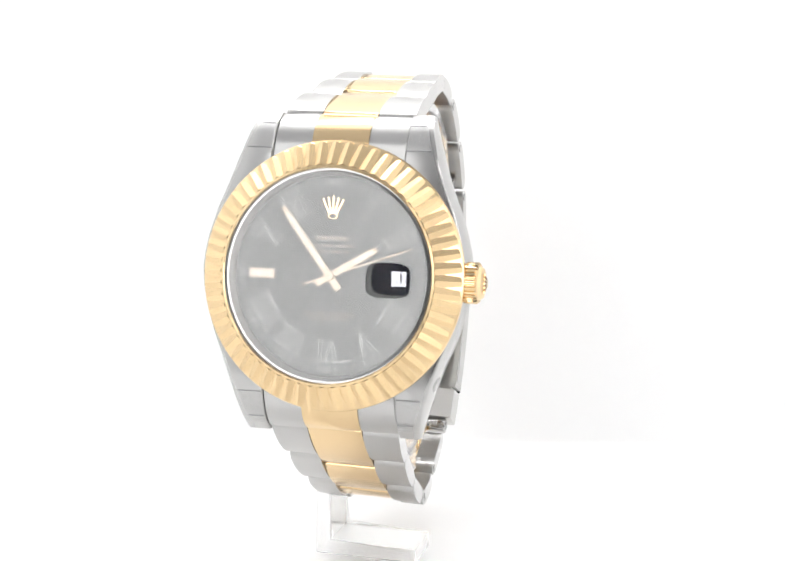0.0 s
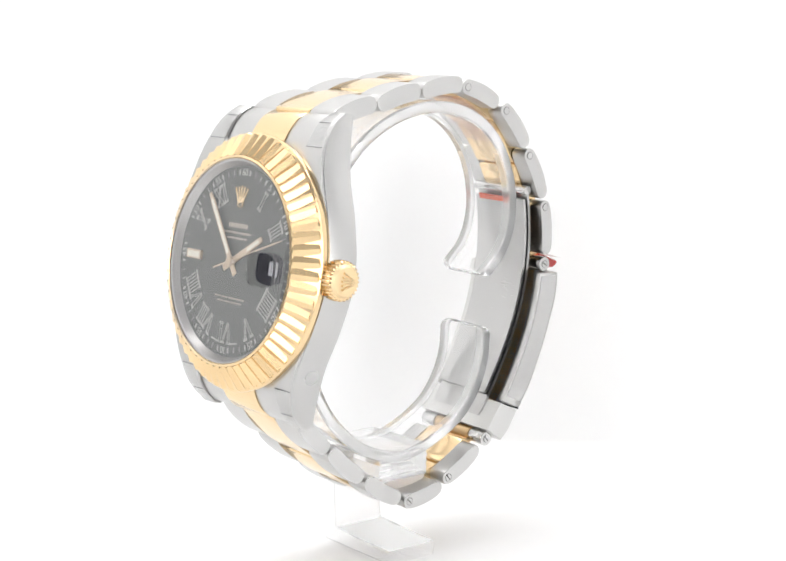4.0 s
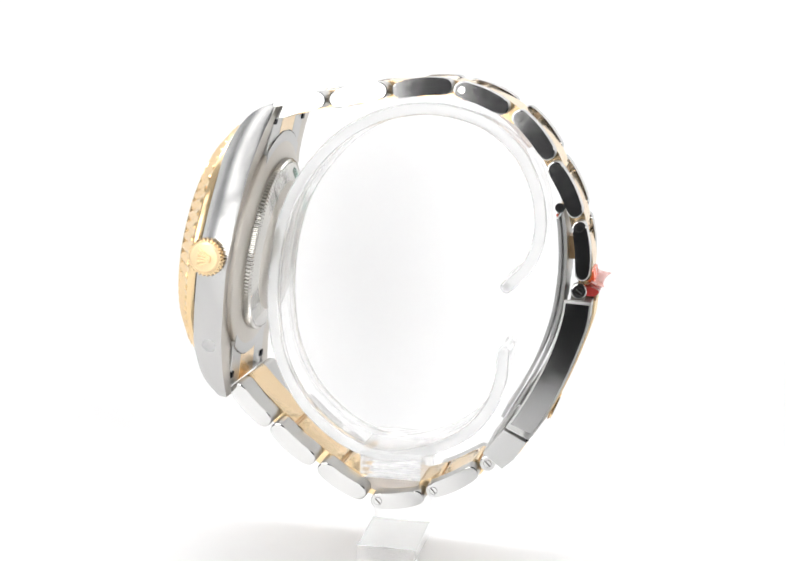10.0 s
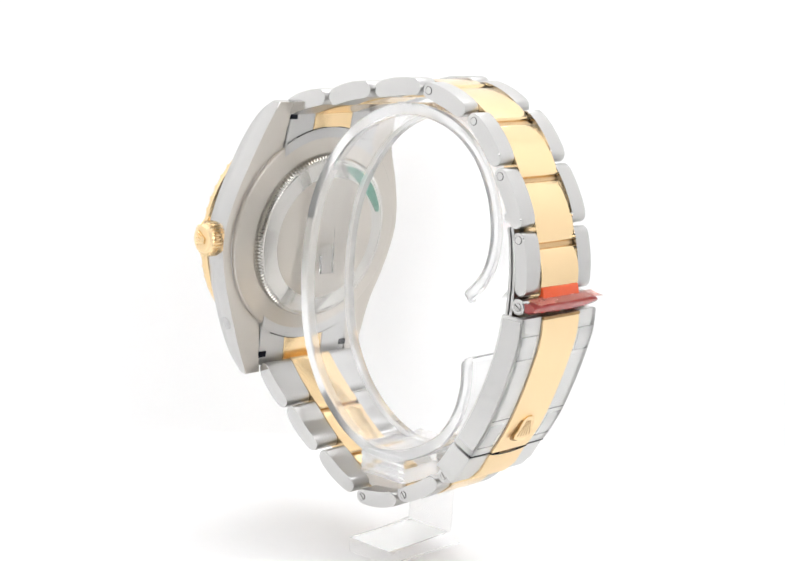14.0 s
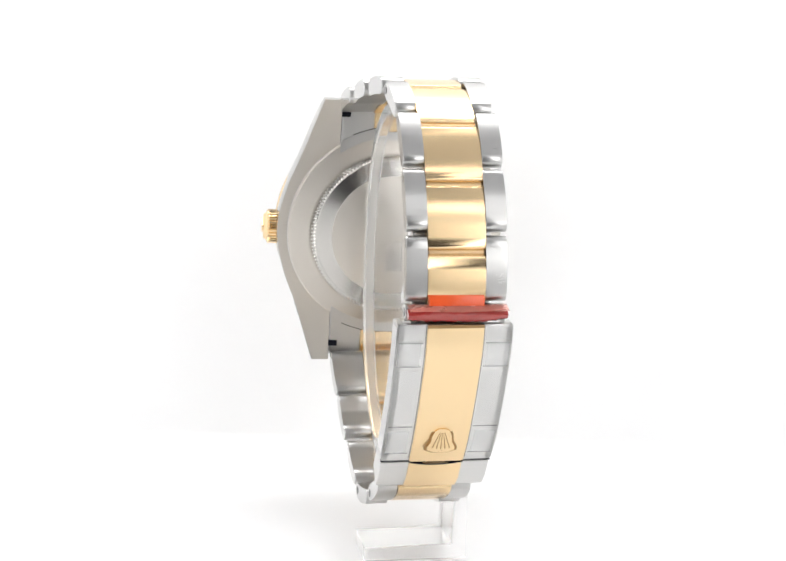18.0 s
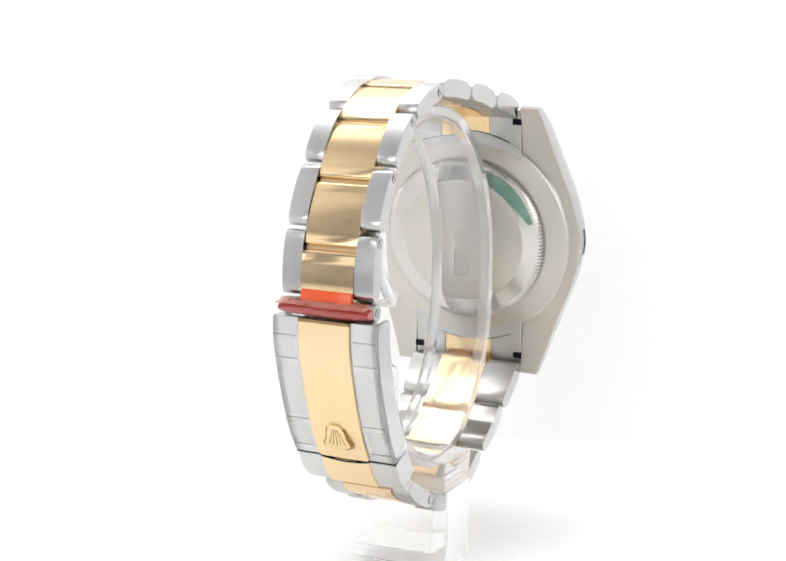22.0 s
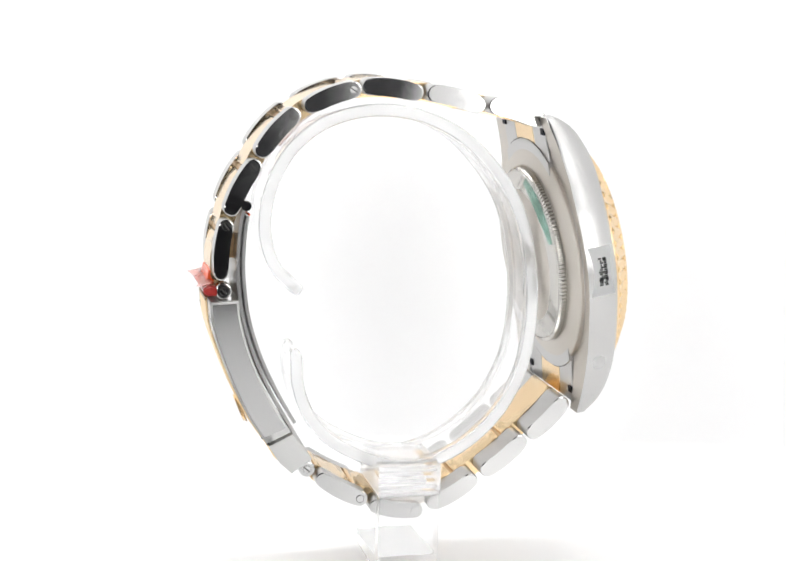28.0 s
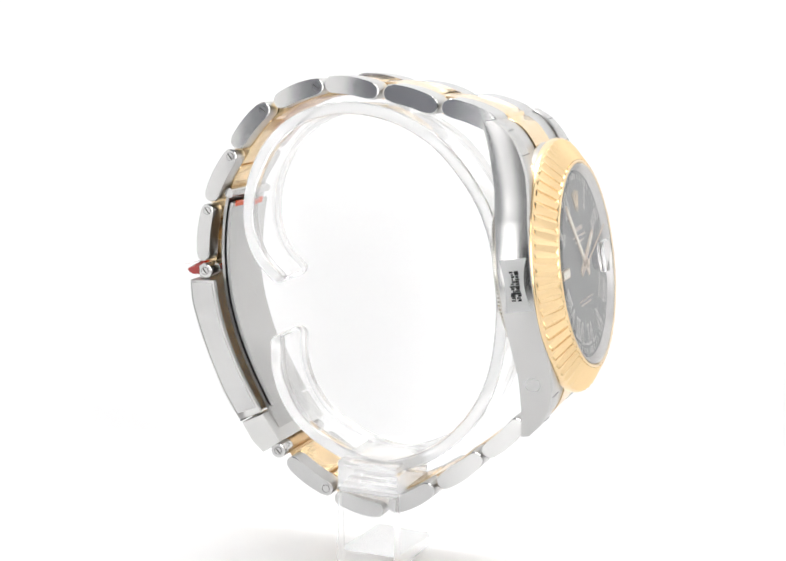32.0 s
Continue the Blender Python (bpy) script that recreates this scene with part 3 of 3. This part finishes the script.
def crown():
    def prof(k):
        r = 3.25 if k % 4 < 2 else 2.95
        return [(0.3, 21.0), (2.2, 21.0), (2.2, 22.2), (r - 0.15, 22.25), (r, 22.5), (r, 24.4), (r - 0.2, 24.65), (2.65, 24.75), (2.3, 25.25), (0.3, 25.45)]
    turn = FACE @ Matrix.Translation((-0.0015, -0.0001, 0.0031)) @ pose(0, 0, 0, 0, 90, 0)
    ob = part("crown", lathe(None, 112, False, prof), [GOLD, CLASP_GOLD], WATCH, "fluted gold winding crown", turn)
    for poly in ob.data.polygons:
        if poly.center.z > 0.0248:
            poly.material_index = 1
    bm = bmesh.new()
    for k in range(-2, 3):
        f = flat([(0.2 * k - 0.13, -1.2), (0.2 * k + 0.13, -1.2), (0.66 * k + 0.13, 1.1 - 0.12 * abs(k)), (0.66 * k - 0.13, 1.1 - 0.12 * abs(k))], 0.4, 25.3)
        for q in f.faces:
            bm.faces.new([bm.verts.new(v.co) for v in q.verts])
    bmesh.ops.remove_doubles(bm, verts=bm.verts[:], dist=1e-4)
    part("crown_emblem", bm, GOLD, ob, "raised emblem", pose(0, 0, 0, 0, 0, 90))


crown()

# ------------------------------------------------------------ bracelet
# end points of the side links in (y, z), half width at both ends, middle in x
# and half the thickness
TOP = [((-20.2, 73.3), (-13.3, 75.3), 10.8, 10.4, -2.8, 1.5), ((-9.9, 75.5), (-2.8, 77.2), 10.0, 9.6, -3.0, 1.5), ((0.8, 77.4), (8.1, 78.2), 9.2, 8.6, -3.3, 1.45),
       ((11.1, 77.7), (17.8, 75.1), 8.3, 8.0, -3.55, 1.4), ((21.1, 73.3), (25.9, 67.7), 8.0, 8.0, -3.7, 1.38), ((27.4, 64.9), (31.0, 58.1), 8.0, 8.0, -3.6, 1.33), ((31.9, 55.1), (32.7, 47.3), 8.0, 8.0, -3.5, 1.22)]
LOW = [((-26.8, 23.5), (-22.1, 18.6), 10.8, 10.4, -2.5, 1.4), ((-19.6, 16.6), (-14.1, 12.0), 10.1, 9.8, -2.5, 1.4), ((-11.0, 9.9), (-4.9, 6.2), 9.5, 9.1, -2.55, 1.4),
       ((-1.4, 4.8), (5.4, 5.8), 8.9, 8.5, -2.6, 1.35), ((8.4, 7.3), (14.9, 10.9), 8.3, 8.1, -2.7, 1.35)]


def link_outline(a, b, r, bow, inside, end=None, power=1.0):
    """A bent bar with round ends, between two points; bow lifts its middle away from the wrist."""
    a, b = Vector(a), Vector(b)
    end = end or r
    t = (b - a).normalized()
    s = Vector((-t.y, t.x))
    if s.dot((a + b) / 2 - inside) < 0:
        s = -s
    out = []
    for k in range(9):
        v = k / 8
        out.append(a.lerp(b, v) + s * (r + bow * 4 * v * (1 - v)))
    for k in range(1, 16):
        g = math.pi * k / 16
        out.append(b + s * (r * math.copysign(abs(math.cos(g)) ** power, math.cos(g))) + t * (end * math.sin(g) ** power))
    for k in range(9):
        v = 1 - k / 8
        out.append(a.lerp(b, v) + s * (-r + bow * 2.4 * v * (1 - v)))
    for k in range(1, 16):
        g = math.pi * k / 16
        out.append(a - s * (r * math.copysign(abs(math.cos(g)) ** power, math.cos(g))) - t * (end * math.sin(g) ** power))
    return [(q.x, q.y + LIFT) for q in out]


MIDDLE = Vector((3, 42))
CORE = 4.6


def screw(link, x, y, z, side, slot):
    head = part("screw_head", bevelled(lathe([(0.02, -0.1), (0.62, -0.1), (0.62, 0.05), (0.02, 0.05)], 24, closed=False), 0.03, 1), STEEL, link, "slotted screw head" if slot else "round pin end",
                Matrix.Translation(Vector((x, y, z + LIFT)) * 0.001) @ pose(0, 0, 0, 0, 90 * side, 0))
    part("ring_groove", lathe([(0.65, -0.02), (0.71, -0.02), (0.71, 0.02), (0.65, 0.02)], 24), DARK_STEEL, link, "", head.matrix_basis.copy())
    if slot:
        part("slot", box(-0.6, 0.6, -0.1, 0.1, 0.0, 0.065), DARK_STEEL, link, "", head.matrix_basis @ pose(0, 0, 0, 0, 0, 25 + 40 * random.random()))


def lopsided(bm, w0, w1, a, b, side, cx):
    """Narrows a side link from one end to the other and shifts it to its place."""
    a, b = Vector(a), Vector(b)
    t = b - a
    for v in bm.verts:
        k = min(1.2, max(-0.2, (Vector((v.co.y, v.co.z - LIFT)) - a).dot(t) / t.length_squared))
        w = w0 + (w1 - w0) * k
        v.co.x = cx + side * (CORE + (abs(v.co.x) - CORE) * (w - CORE) / (10 - CORE))
    return bm


def bracelet(run, screws, first, slotted):
    for i, (a, b, w0, w1, cx, r) in enumerate(run):
        for side in (1, -1):
            pts = link_outline(a, b, r, 0.35, MIDDLE)
            bm = prism(pts, side * (CORE + 0.06), side * 10, 0.24, 2)
            for f in bm.faces:
                f.material_index = 1 if abs(f.normal.x) < 0.5 else 0
            link = part("side_link", lopsided(bm, w0, w1, a, b, side, cx), [STEEL, BRUSHED], WATCH, "steel side link with a brushed top and polished side", smooth=40)
            if i in screws:
                screw(link, cx + side * (w0 + 0.02 if screws[i] == 0 else w1 + 0.02), *(a if screws[i] == 0 else b), side, side == slotted)
    # gold centre links, shifted a third of a link towards the clasp
    joints = [Vector(a).lerp(Vector(b), -0.22) for a, b, *_ in run] + [Vector(run[-1][0]).lerp(Vector(run[-1][1]), 1.22)]
    shift = 0.28
    for i in range(len(run)):
        p = joints[i].lerp(joints[i + 1], shift) if i or not first else joints[0]
        q = joints[i + 1].lerp(joints[i + 2], shift) if i + 2 < len(joints) else joints[-1].lerp(joints[-2], -0.02)
        t = (q - p).normalized()
        cx = run[i][4]
        outline = link_outline(p + t * 1.0, q - t * 1.0, run[i][5] - 0.05, 0.5, MIDDLE, 0.75, 0.6)
        core = part("centre_link", prism(outline, cx - CORE, cx + CORE, 0.12, 1), GOLD, WATCH, "polished gold centre link")
        part("link_hinge", lathe([(0.02, -4.4), (0.7, -4.4), (0.7, 4.4), (0.02, 4.4)], 16, closed=False), GOLD_IN, core, "gold hinge tube, darkened for the shade between links",
             Matrix.Translation(Vector((cx, q.x, q.y + LIFT)) * 0.001) @ pose(0, 0, 0, 0, 90, 0))


bracelet(TOP, {3: 0, 4: 0, 5: 0, 6: 0}, True, -1)
bracelet(LOW, {3: 0, 4: 0}, True, 1)


# end links between the lugs
def end_link(v):
    def section(x0, x1, raise_by):
        pts = []
        for k in range(13):
            u = 17.2 + 7.6 * k / 12
            n = lug_front(u) - 0.55 + raise_by
            pts.append((v * u, n))
        pts += [(v * 25.4, 0.2), (v * 25.0, -0.7), (v * 17.2, -0.2)]
        return prism(pts, x0, x1, 0.15, 1)
    for side in (1, -1):
        part("end_link", section(*sorted((side * 4.70, side * 10.77)), 0.0), BRUSHED, WATCH, "brushed steel end link between the lugs", CASE)
    part("end_link_centre", section(-4.65, 4.65, 0.25), GOLD, WATCH, "polished gold centre of the end link", CASE)


end_link(1)
end_link(-1)


# ------------------------------------------------------------ clasp
def clasp():
    cx = -3.4
    outer = spline(lifted([(34.6, 42.7), (34.2, 38.6), (32.7, 33.7), (30.6, 28.3), (27.9, 22.6), (24.9, 18.0)]), 8)
    inner = spline(lifted([(30.0, 42.9), (29.4, 39.0), (27.9, 33.7), (25.7, 28.5), (23.2, 23.8), (20.8, 19.9)]), 8)

    def body(x0, x1, grow, t0=0.0, t1=1.0, bevel=0.3, deep=1.0):
        a, b = int(t0 * (len(outer) - 1)), int(t1 * (len(outer) - 1))
        o = [q + (q - p).normalized() * grow for q, p in zip(outer[a:b + 1], inner[a:b + 1])]
        i = [q.lerp(p, deep) for q, p in zip(outer[a:b + 1], inner[a:b + 1])]
        return prism([tuple(q) for q in o] + [tuple(q) for q in reversed(i)], x0, x1, bevel, 2)

    def slant(bm):
        for v in bm.verts:
            v.co.x += cx + (48 - v.co.z) * 0.028
        return bm
    cover = part("clasp_cover", slant(body(-9.2, 9.2, 0.0, deep=0.3)), [CLASP], WATCH, "brushed steel clasp cover in clear film", smooth=40)
    part("clasp_strip", slant(body(-4.5, 4.5, 0.35, deep=0.3)), CLASP_GOLD, cover, "film-covered gold strip on the clasp", smooth=40)
    for side in (1, -1):
        part("side_wall", slant(body(*sorted((side * 8.2, side * 9.2)), 0.0)), CLASP, cover, "steel side wall of the clasp", smooth=40)
        part("polished_side", slant(body(side * 9.2, side * 9.28, -0.35, 0.03, 0.97, 0, 0.92)), STEEL, cover, "polished clasp side", smooth=40)
        for t0, t1, x0, mat in ((0.0, 0.13, 4.8, FILM), (0.15, 0.33, 5.3, FILM_MILKY), (0.36, 0.72, 5.0, FILM), (0.75, 0.94, 5.4, FILM_MILKY)):
            part("film_patch", slant(body(*sorted((side * x0, side * 8.9)), 0.05, t0, t1, 0, 0.05)), mat, cover, "clear film patch with a visible edge")
        for t in (0.15, 0.32, 0.72, 0.93):
            i = t * (len(outer) - 1)
            k = int(i)
            q, way = outer[k].lerp(outer[k + 1], i - k), (outer[k + 1] - outer[k]).normalized()
            out = Vector((-way.y, way.x))
            quad = [q - way * 0.07 - out * 0.05, q + way * 0.07 - out * 0.05, q + way * 0.07 + out * 0.07, q - way * 0.07 + out * 0.07]
            part("film_edge", slant(prism([tuple(v) for v in quad], *sorted((side * 5.0, side * 8.9)))), EDGE, cover, "thin cut edge of the film")
        part("film_edge", slant(body(*sorted((side * 4.6, side * 4.72)), 0.06, 0.0, 0.98, 0, 0.03)), EDGE, cover, "thin cut edge of the film")
    # dark reflection at the strip's curved top end, painted as a brown bar
    part("strip_end_reflection", slant(body(-4.5, 4.5, 0.42, 0.0, 0.035, 0, 0.3)), SHADE_GOLD, cover, "brown bar for the dark reflection at the end of the gold strip")
    # raised emblem on the strip
    i = int(0.8 * (len(outer) - 1))
    place, way = outer[i], (outer[i + 1] - outer[i - 1]).normalized()
    out = (outer[i] - inner[i]).normalized()
    m = Matrix(((-1, 0, 0), (0, -way.x, -way.y), (0, out.x, out.y))).transposed().to_4x4()
    m.translation = Vector((cx + (48 - place.y) * 0.028, place.x + out.x * 0.3, place.y + out.y * 0.3)) * 0.001
    half = [(0.55, 2.3), (1.2, 1.9), (1.6, 0.9), (1.75, -0.3), (2.3, -1.35), (2.25, -1.9), (1.2, -2.35), (0.0, -2.45)]
    rim = [(x * 1.17 + 0.06, y * 1.13) for x, y in half]
    # shade round the emblem, put in as a wider brown plate
    part("emblem_shadow", flat(rim + [(-x, y) for x, y in reversed(rim[:-1])], 0.2, 0.0), SHADE_GOLD, cover, "brown line for the shade round the emblem", m)
    bm = bevelled(flat(half + [(-x, y) for x, y in reversed(half[:-1])], 0.55, 0.0), 0.2, 1)
    emblem = part("clasp_emblem", bm, GOLD, cover, "raised gold emblem", m)
    for k in range(-2, 3):
        low_end = -1.75 + 0.12 * abs(k)
        # groove shade painted as brown lines on the emblem's face
        part("groove", flat([(0.22 * k - 0.05, 1.5), (0.22 * k + 0.05, 1.5), (0.72 * k + 0.1, low_end), (0.72 * k - 0.1, low_end)], 0.04, 0.53), SHADE_GOLD, cover, "brown line for the shade in a groove of the emblem", m)
    # lower end of the clasp
    low = [Vector((y, z + LIFT)) for y, z in ((24.6, 17.6), (22.6, 14.4), (20.5, 12.5), (17.0, 15.0), (20.5, 19.6))]
    block = part("clasp_end", slant(prism([tuple(q) for q in low], -9.1, 9.1, 0.3)), CLASP, WATCH, "brushed steel clasp end piece", smooth=40)
    part("clasp_end_strip", slant(prism([(q.x, q.y) for q in [Vector((24.9, 17.5 + LIFT)), Vector((22.9, 14.2 + LIFT)), Vector((20.7, 12.3 + LIFT)), Vector((19.6, 13.8 + LIFT)), Vector((23.6, 18.0 + LIFT))]], -4.4, 4.4, 0.1)), CLASP_GOLD, block, "gold strip on the clasp end")
    # dark joint line between the cover and the end piece, bowed over the strip
    end, way = outer[-1], (outer[-1] - outer[-2]).normalized()
    out = Vector((-way.y, way.x))
    for x0, x1, lift_by, sag in ((-9.15, -4.5, 0.03, 0.0), (-4.5, 4.5, 0.38, 0.6), (4.5, 9.15, 0.03, 0.0)):
        bm = bmesh.new()
        rows = []
        for k in range(13):
            x = x0 + (x1 - x0) * k / 12
            drop = sag * (1 - (x / 4.5) ** 2) + 0.1
            rows.append([bm.verts.new((x, *(end + way * (drop + d) + out * h))) for d, h in ((-0.13, lift_by - 0.5), (-0.13, lift_by), (0.13, lift_by), (0.13, lift_by - 0.5))])
        for a, b in zip(rows, rows[1:]):
            for i in range(4):
                bm.faces.new((a[i], a[(i + 1) % 4], b[(i + 1) % 4], b[i]))
        bm.faces.new(rows[0])
        bm.faces.new(list(reversed(rows[-1])))
        part("joint_line", slant(bm), DARK, cover, "dark joint between cover and end piece", smooth=0)
    # hinge pieces at both ends of the clasp
    for (y, z), w, x in (((32.3, 44.3), 8.0, -3.5), ((17.8, 13.0), 8.2, -2.8)):
        for side in (1, -1):
            pts = [(y + 1.4 * math.cos(g), z + LIFT + 1.4 * math.sin(g)) for g in [math.pi * 2 * k / 20 for k in range(20)]]
            knuckle = part("hinge_knuckle", prism(pts, x + side * 4.7, x + side * w, 0.25), STEEL, WATCH, "round polished hinge knuckle", smooth=40)
            screw(knuckle, x + side * (w + 0.02), y, z, side, True)
    part("hinge_centre", prism([(17.8 + 1.35 * math.cos(g), 13.0 + LIFT + 1.35 * math.sin(g)) for g in [math.pi * 2 * k / 20 for k in range(20)]], -2.8 - 4.5, -2.8 + 4.5, 0.2), GOLD_IN, WATCH, "gold hinge centre")
    # folding blades inside
    line = spline(lifted([(28.4, 58.3), (29.1, 55.0), (29.5, 50.0), (29.4, 45.5), (28.6, 39.4), (26.7, 33.0), (24.2, 27.3), (21.6, 22.5), (18.3, 16.8)]), 8)
    part("fold_blade", prism(strip_outline(line, -0.1, 0.45), cx - 6.2, cx + 6.2, 0.25), BRUSHED, WATCH, "bright inner folding blade", smooth=40)
    part("fold_blade", prism(strip_outline(line[4:60], -1.05, -0.5), cx - 6.1, cx + 6.1, 0.2), BRUSHED, WATCH, "bright outer folding blade", smooth=40)
    part("fold_pin", bevelled(lathe([(0.02, -6.6), (0.85, -6.6), (0.85, 6.6), (0.02, 6.6)], 24, closed=False), 0.2), STEEL, WATCH, "blade hinge pin", Matrix.Translation(Vector((cx, 28.4, 58.3 + LIFT)) * 0.001) @ pose(0, 0, 0, 0, 90, 0))
    part("blade_catch", box(cx - 2.2, cx + 2.2, 29.8, 31.6, 49.0 + LIFT, 53.0 + LIFT, 0.4), GOLD_IN, WATCH, "small inner catch")


clasp()


# ------------------------------------------------------------ tape, stickers and film
def tape():
    cx = -3.5
    rng = random.Random(7)
    xs = [cx - 8.0 + 15.8 * k / 26 for k in range(27)]
    jag = [rng.uniform(-1, 1) for _ in xs]
    bm = bmesh.new()
    rows = []
    for x, d in zip(xs, jag):
        thin = 0.35 + 0.65 * math.sqrt(max(0.0, 1 - (abs(x - cx) / 8.4) ** 3))
        rows.append([bm.verts.new((x, y + 0.06 * d, 44.2 + LIFT + (z + 0.12 * d) * thin)) for y, z in
                     ((33.4, -0.9), (34.7, -1.0), (35.4, -0.5), (35.8, 0.3), (35.5, 0.85), (34.4, 1.5), (33.4, 1.1))])
    for a, b in zip(rows, rows[1:]):
        for i in range(7):
            bm.faces.new((a[i], a[(i + 1) % 7], b[(i + 1) % 7], b[i]))
    bm.faces.new(rows[0])
    bm.faces.new(list(reversed(rows[-1])))
    part("tape_roll", bm, RED, WATCH, "crumpled dark crimson tape roll at the clasp", smooth=35)
    part("tape_tab", prism([(33.3, 47.6 + LIFT), (34.4, 47.2 + LIFT), (34.9, 44.6 + LIFT), (34.7, 43.9 + LIFT), (33.3, 44.0 + LIFT)], cx - 4.4, cx + 4.4, 0.1), ORANGE, WATCH, "orange-red protective tape tab")
    bm = bmesh.new()
    rows = []
    for x, d in zip(xs[::2], jag[::2]):
        e = abs(x - cx) / 8.0
        rows.append([bm.verts.new((x, y, 44.4 + LIFT + z)) for y, z in ((34.2, 1.45), (35.5, 1.0), (36.0 + 0.9 * e ** 3 + 0.04 * d, 0.5 + 0.03 * d + 0.3 * e))])
    for a, b in zip(rows, rows[1:]):
        for i in range(2):
            bm.faces.new((a[i], a[i + 1], b[i + 1], b[i]))
    bmesh.ops.solidify(bm, geom=bm.faces[:], thickness=0.1)
    part("tape_leaf", bm, PINK, WATCH, "loose pink tape edge sticking out", smooth=60)
    line = spline(lifted([(10.5, 75.9), (15.0, 74.6), (19.0, 71.8), (22.5, 68.0)]), 6)
    part("inner_tape", prism(strip_outline(line, -0.1, 0.1), cx - 3.6, cx + 3.6, 0.0), PEACH, WATCH, "red tape inside the bracelet")
    line = spline(lifted([(27.6, 56.8), (28.0, 55.8)]), 2)
    part("inner_tape", prism(strip_outline(line, -0.1, 0.2), cx - 5.0, cx + 4.0, 0.0), ORANGE, WATCH, "red tape edge on the folding blade")


def stickers():
    # paper label wrapped on the flank at nine
    bm = bmesh.new()
    rows = []
    for k in range(11):
        u = -4.2 + 8.4 * k / 10
        pinch = 1 - 0.3 * (1 - ((k - 5) / 5) ** 2)
        rows.append([bm.verts.new((-flank_at(u, n) - 0.03, u, n)) for n in [3.1 + (i - 3) * 0.72 * pinch for i in range(7)]])
    for a, b in zip(rows, rows[1:]):
        for i in range(6):
            bm.faces.new((a[i], a[i + 1], b[i + 1], b[i]))
    bmesh.ops.solidify(bm, geom=bm.faces[:], thickness=0.04)
    label = part("paper_label", bm, PAPER, WATCH, "white paper label with dark bars on the case side", CASE)
    rng = random.Random(4)
    for k in range(13):
        u = 2.2 - 0.37 * k
        for n0, n1 in ((2.35 + rng.uniform(0, 0.5), 3.0 + rng.uniform(0, 0.3)), (3.1 + rng.uniform(0, 0.4), 3.85 + rng.uniform(0, 0.25))):
            x = -flank_at(u, (n0 + n1) / 2)
            part("label_bar", box(x - 0.09, x + 0.05, u - rng.uniform(0.1, 0.19), u + rng.uniform(0.1, 0.19), n0, n1), INK, label, "dark printed bar")
    # clear film on lugs
    for side in (1, -1):
        for v in (1, -1):
            x0 = 11.1
            bm = bmesh.new()
            rows = []
            for k in range(7):
                u = 19.4 + 5.4 * k / 6
                f = lug_front(u) + 0.06
                o = case_half(u) - 1.3
                rows.append([bm.verts.new((side * x0, v * u, f)), bm.verts.new((side * o, v * u, f))])
            for a, b in zip(rows, rows[1:]):
                bm.faces.new((a[0], a[1], b[1], b[0]))
            bmesh.ops.solidify(bm, geom=bm.faces[:], thickness=0.04)
            film = part("lug_film", bm, FILM, WATCH, "clear protective film on the lug", CASE)
            for u in (19.5, 23.6):
                f = lug_front(u)
                part("film_edge", box(*sorted((side * x0, side * (case_half(u) - 1.3))), *sorted((v * u, v * (u + 0.14))), f - 0.1, f + 0.08), EDGE, film, "thin cut edge of the film")
        part("film_dot", bevelled(lathe([(0.05, 0), (1.3, 0), (1.3, 0.06), (0.05, 0.06)], 24, closed=False), 0.02, 1), FILM, WATCH, "round film blister on the flank",
             CASE @ Matrix.Translation(Vector((side * 17.2, -16.9, 2.6)) * 0.001) @ pose(0, 0, 0, 0, 90 * side, -19 * side))


tape()
stickers()


# ------------------------------------------------------------ what moves
def motions():
    """The turntable carries the stand and the watch round."""
    for thing in (STAND, WATCH):
        walk(thing, [(t, pose(0, 0, 0, 0, 0, a)) for t, a in TURN])


motions()
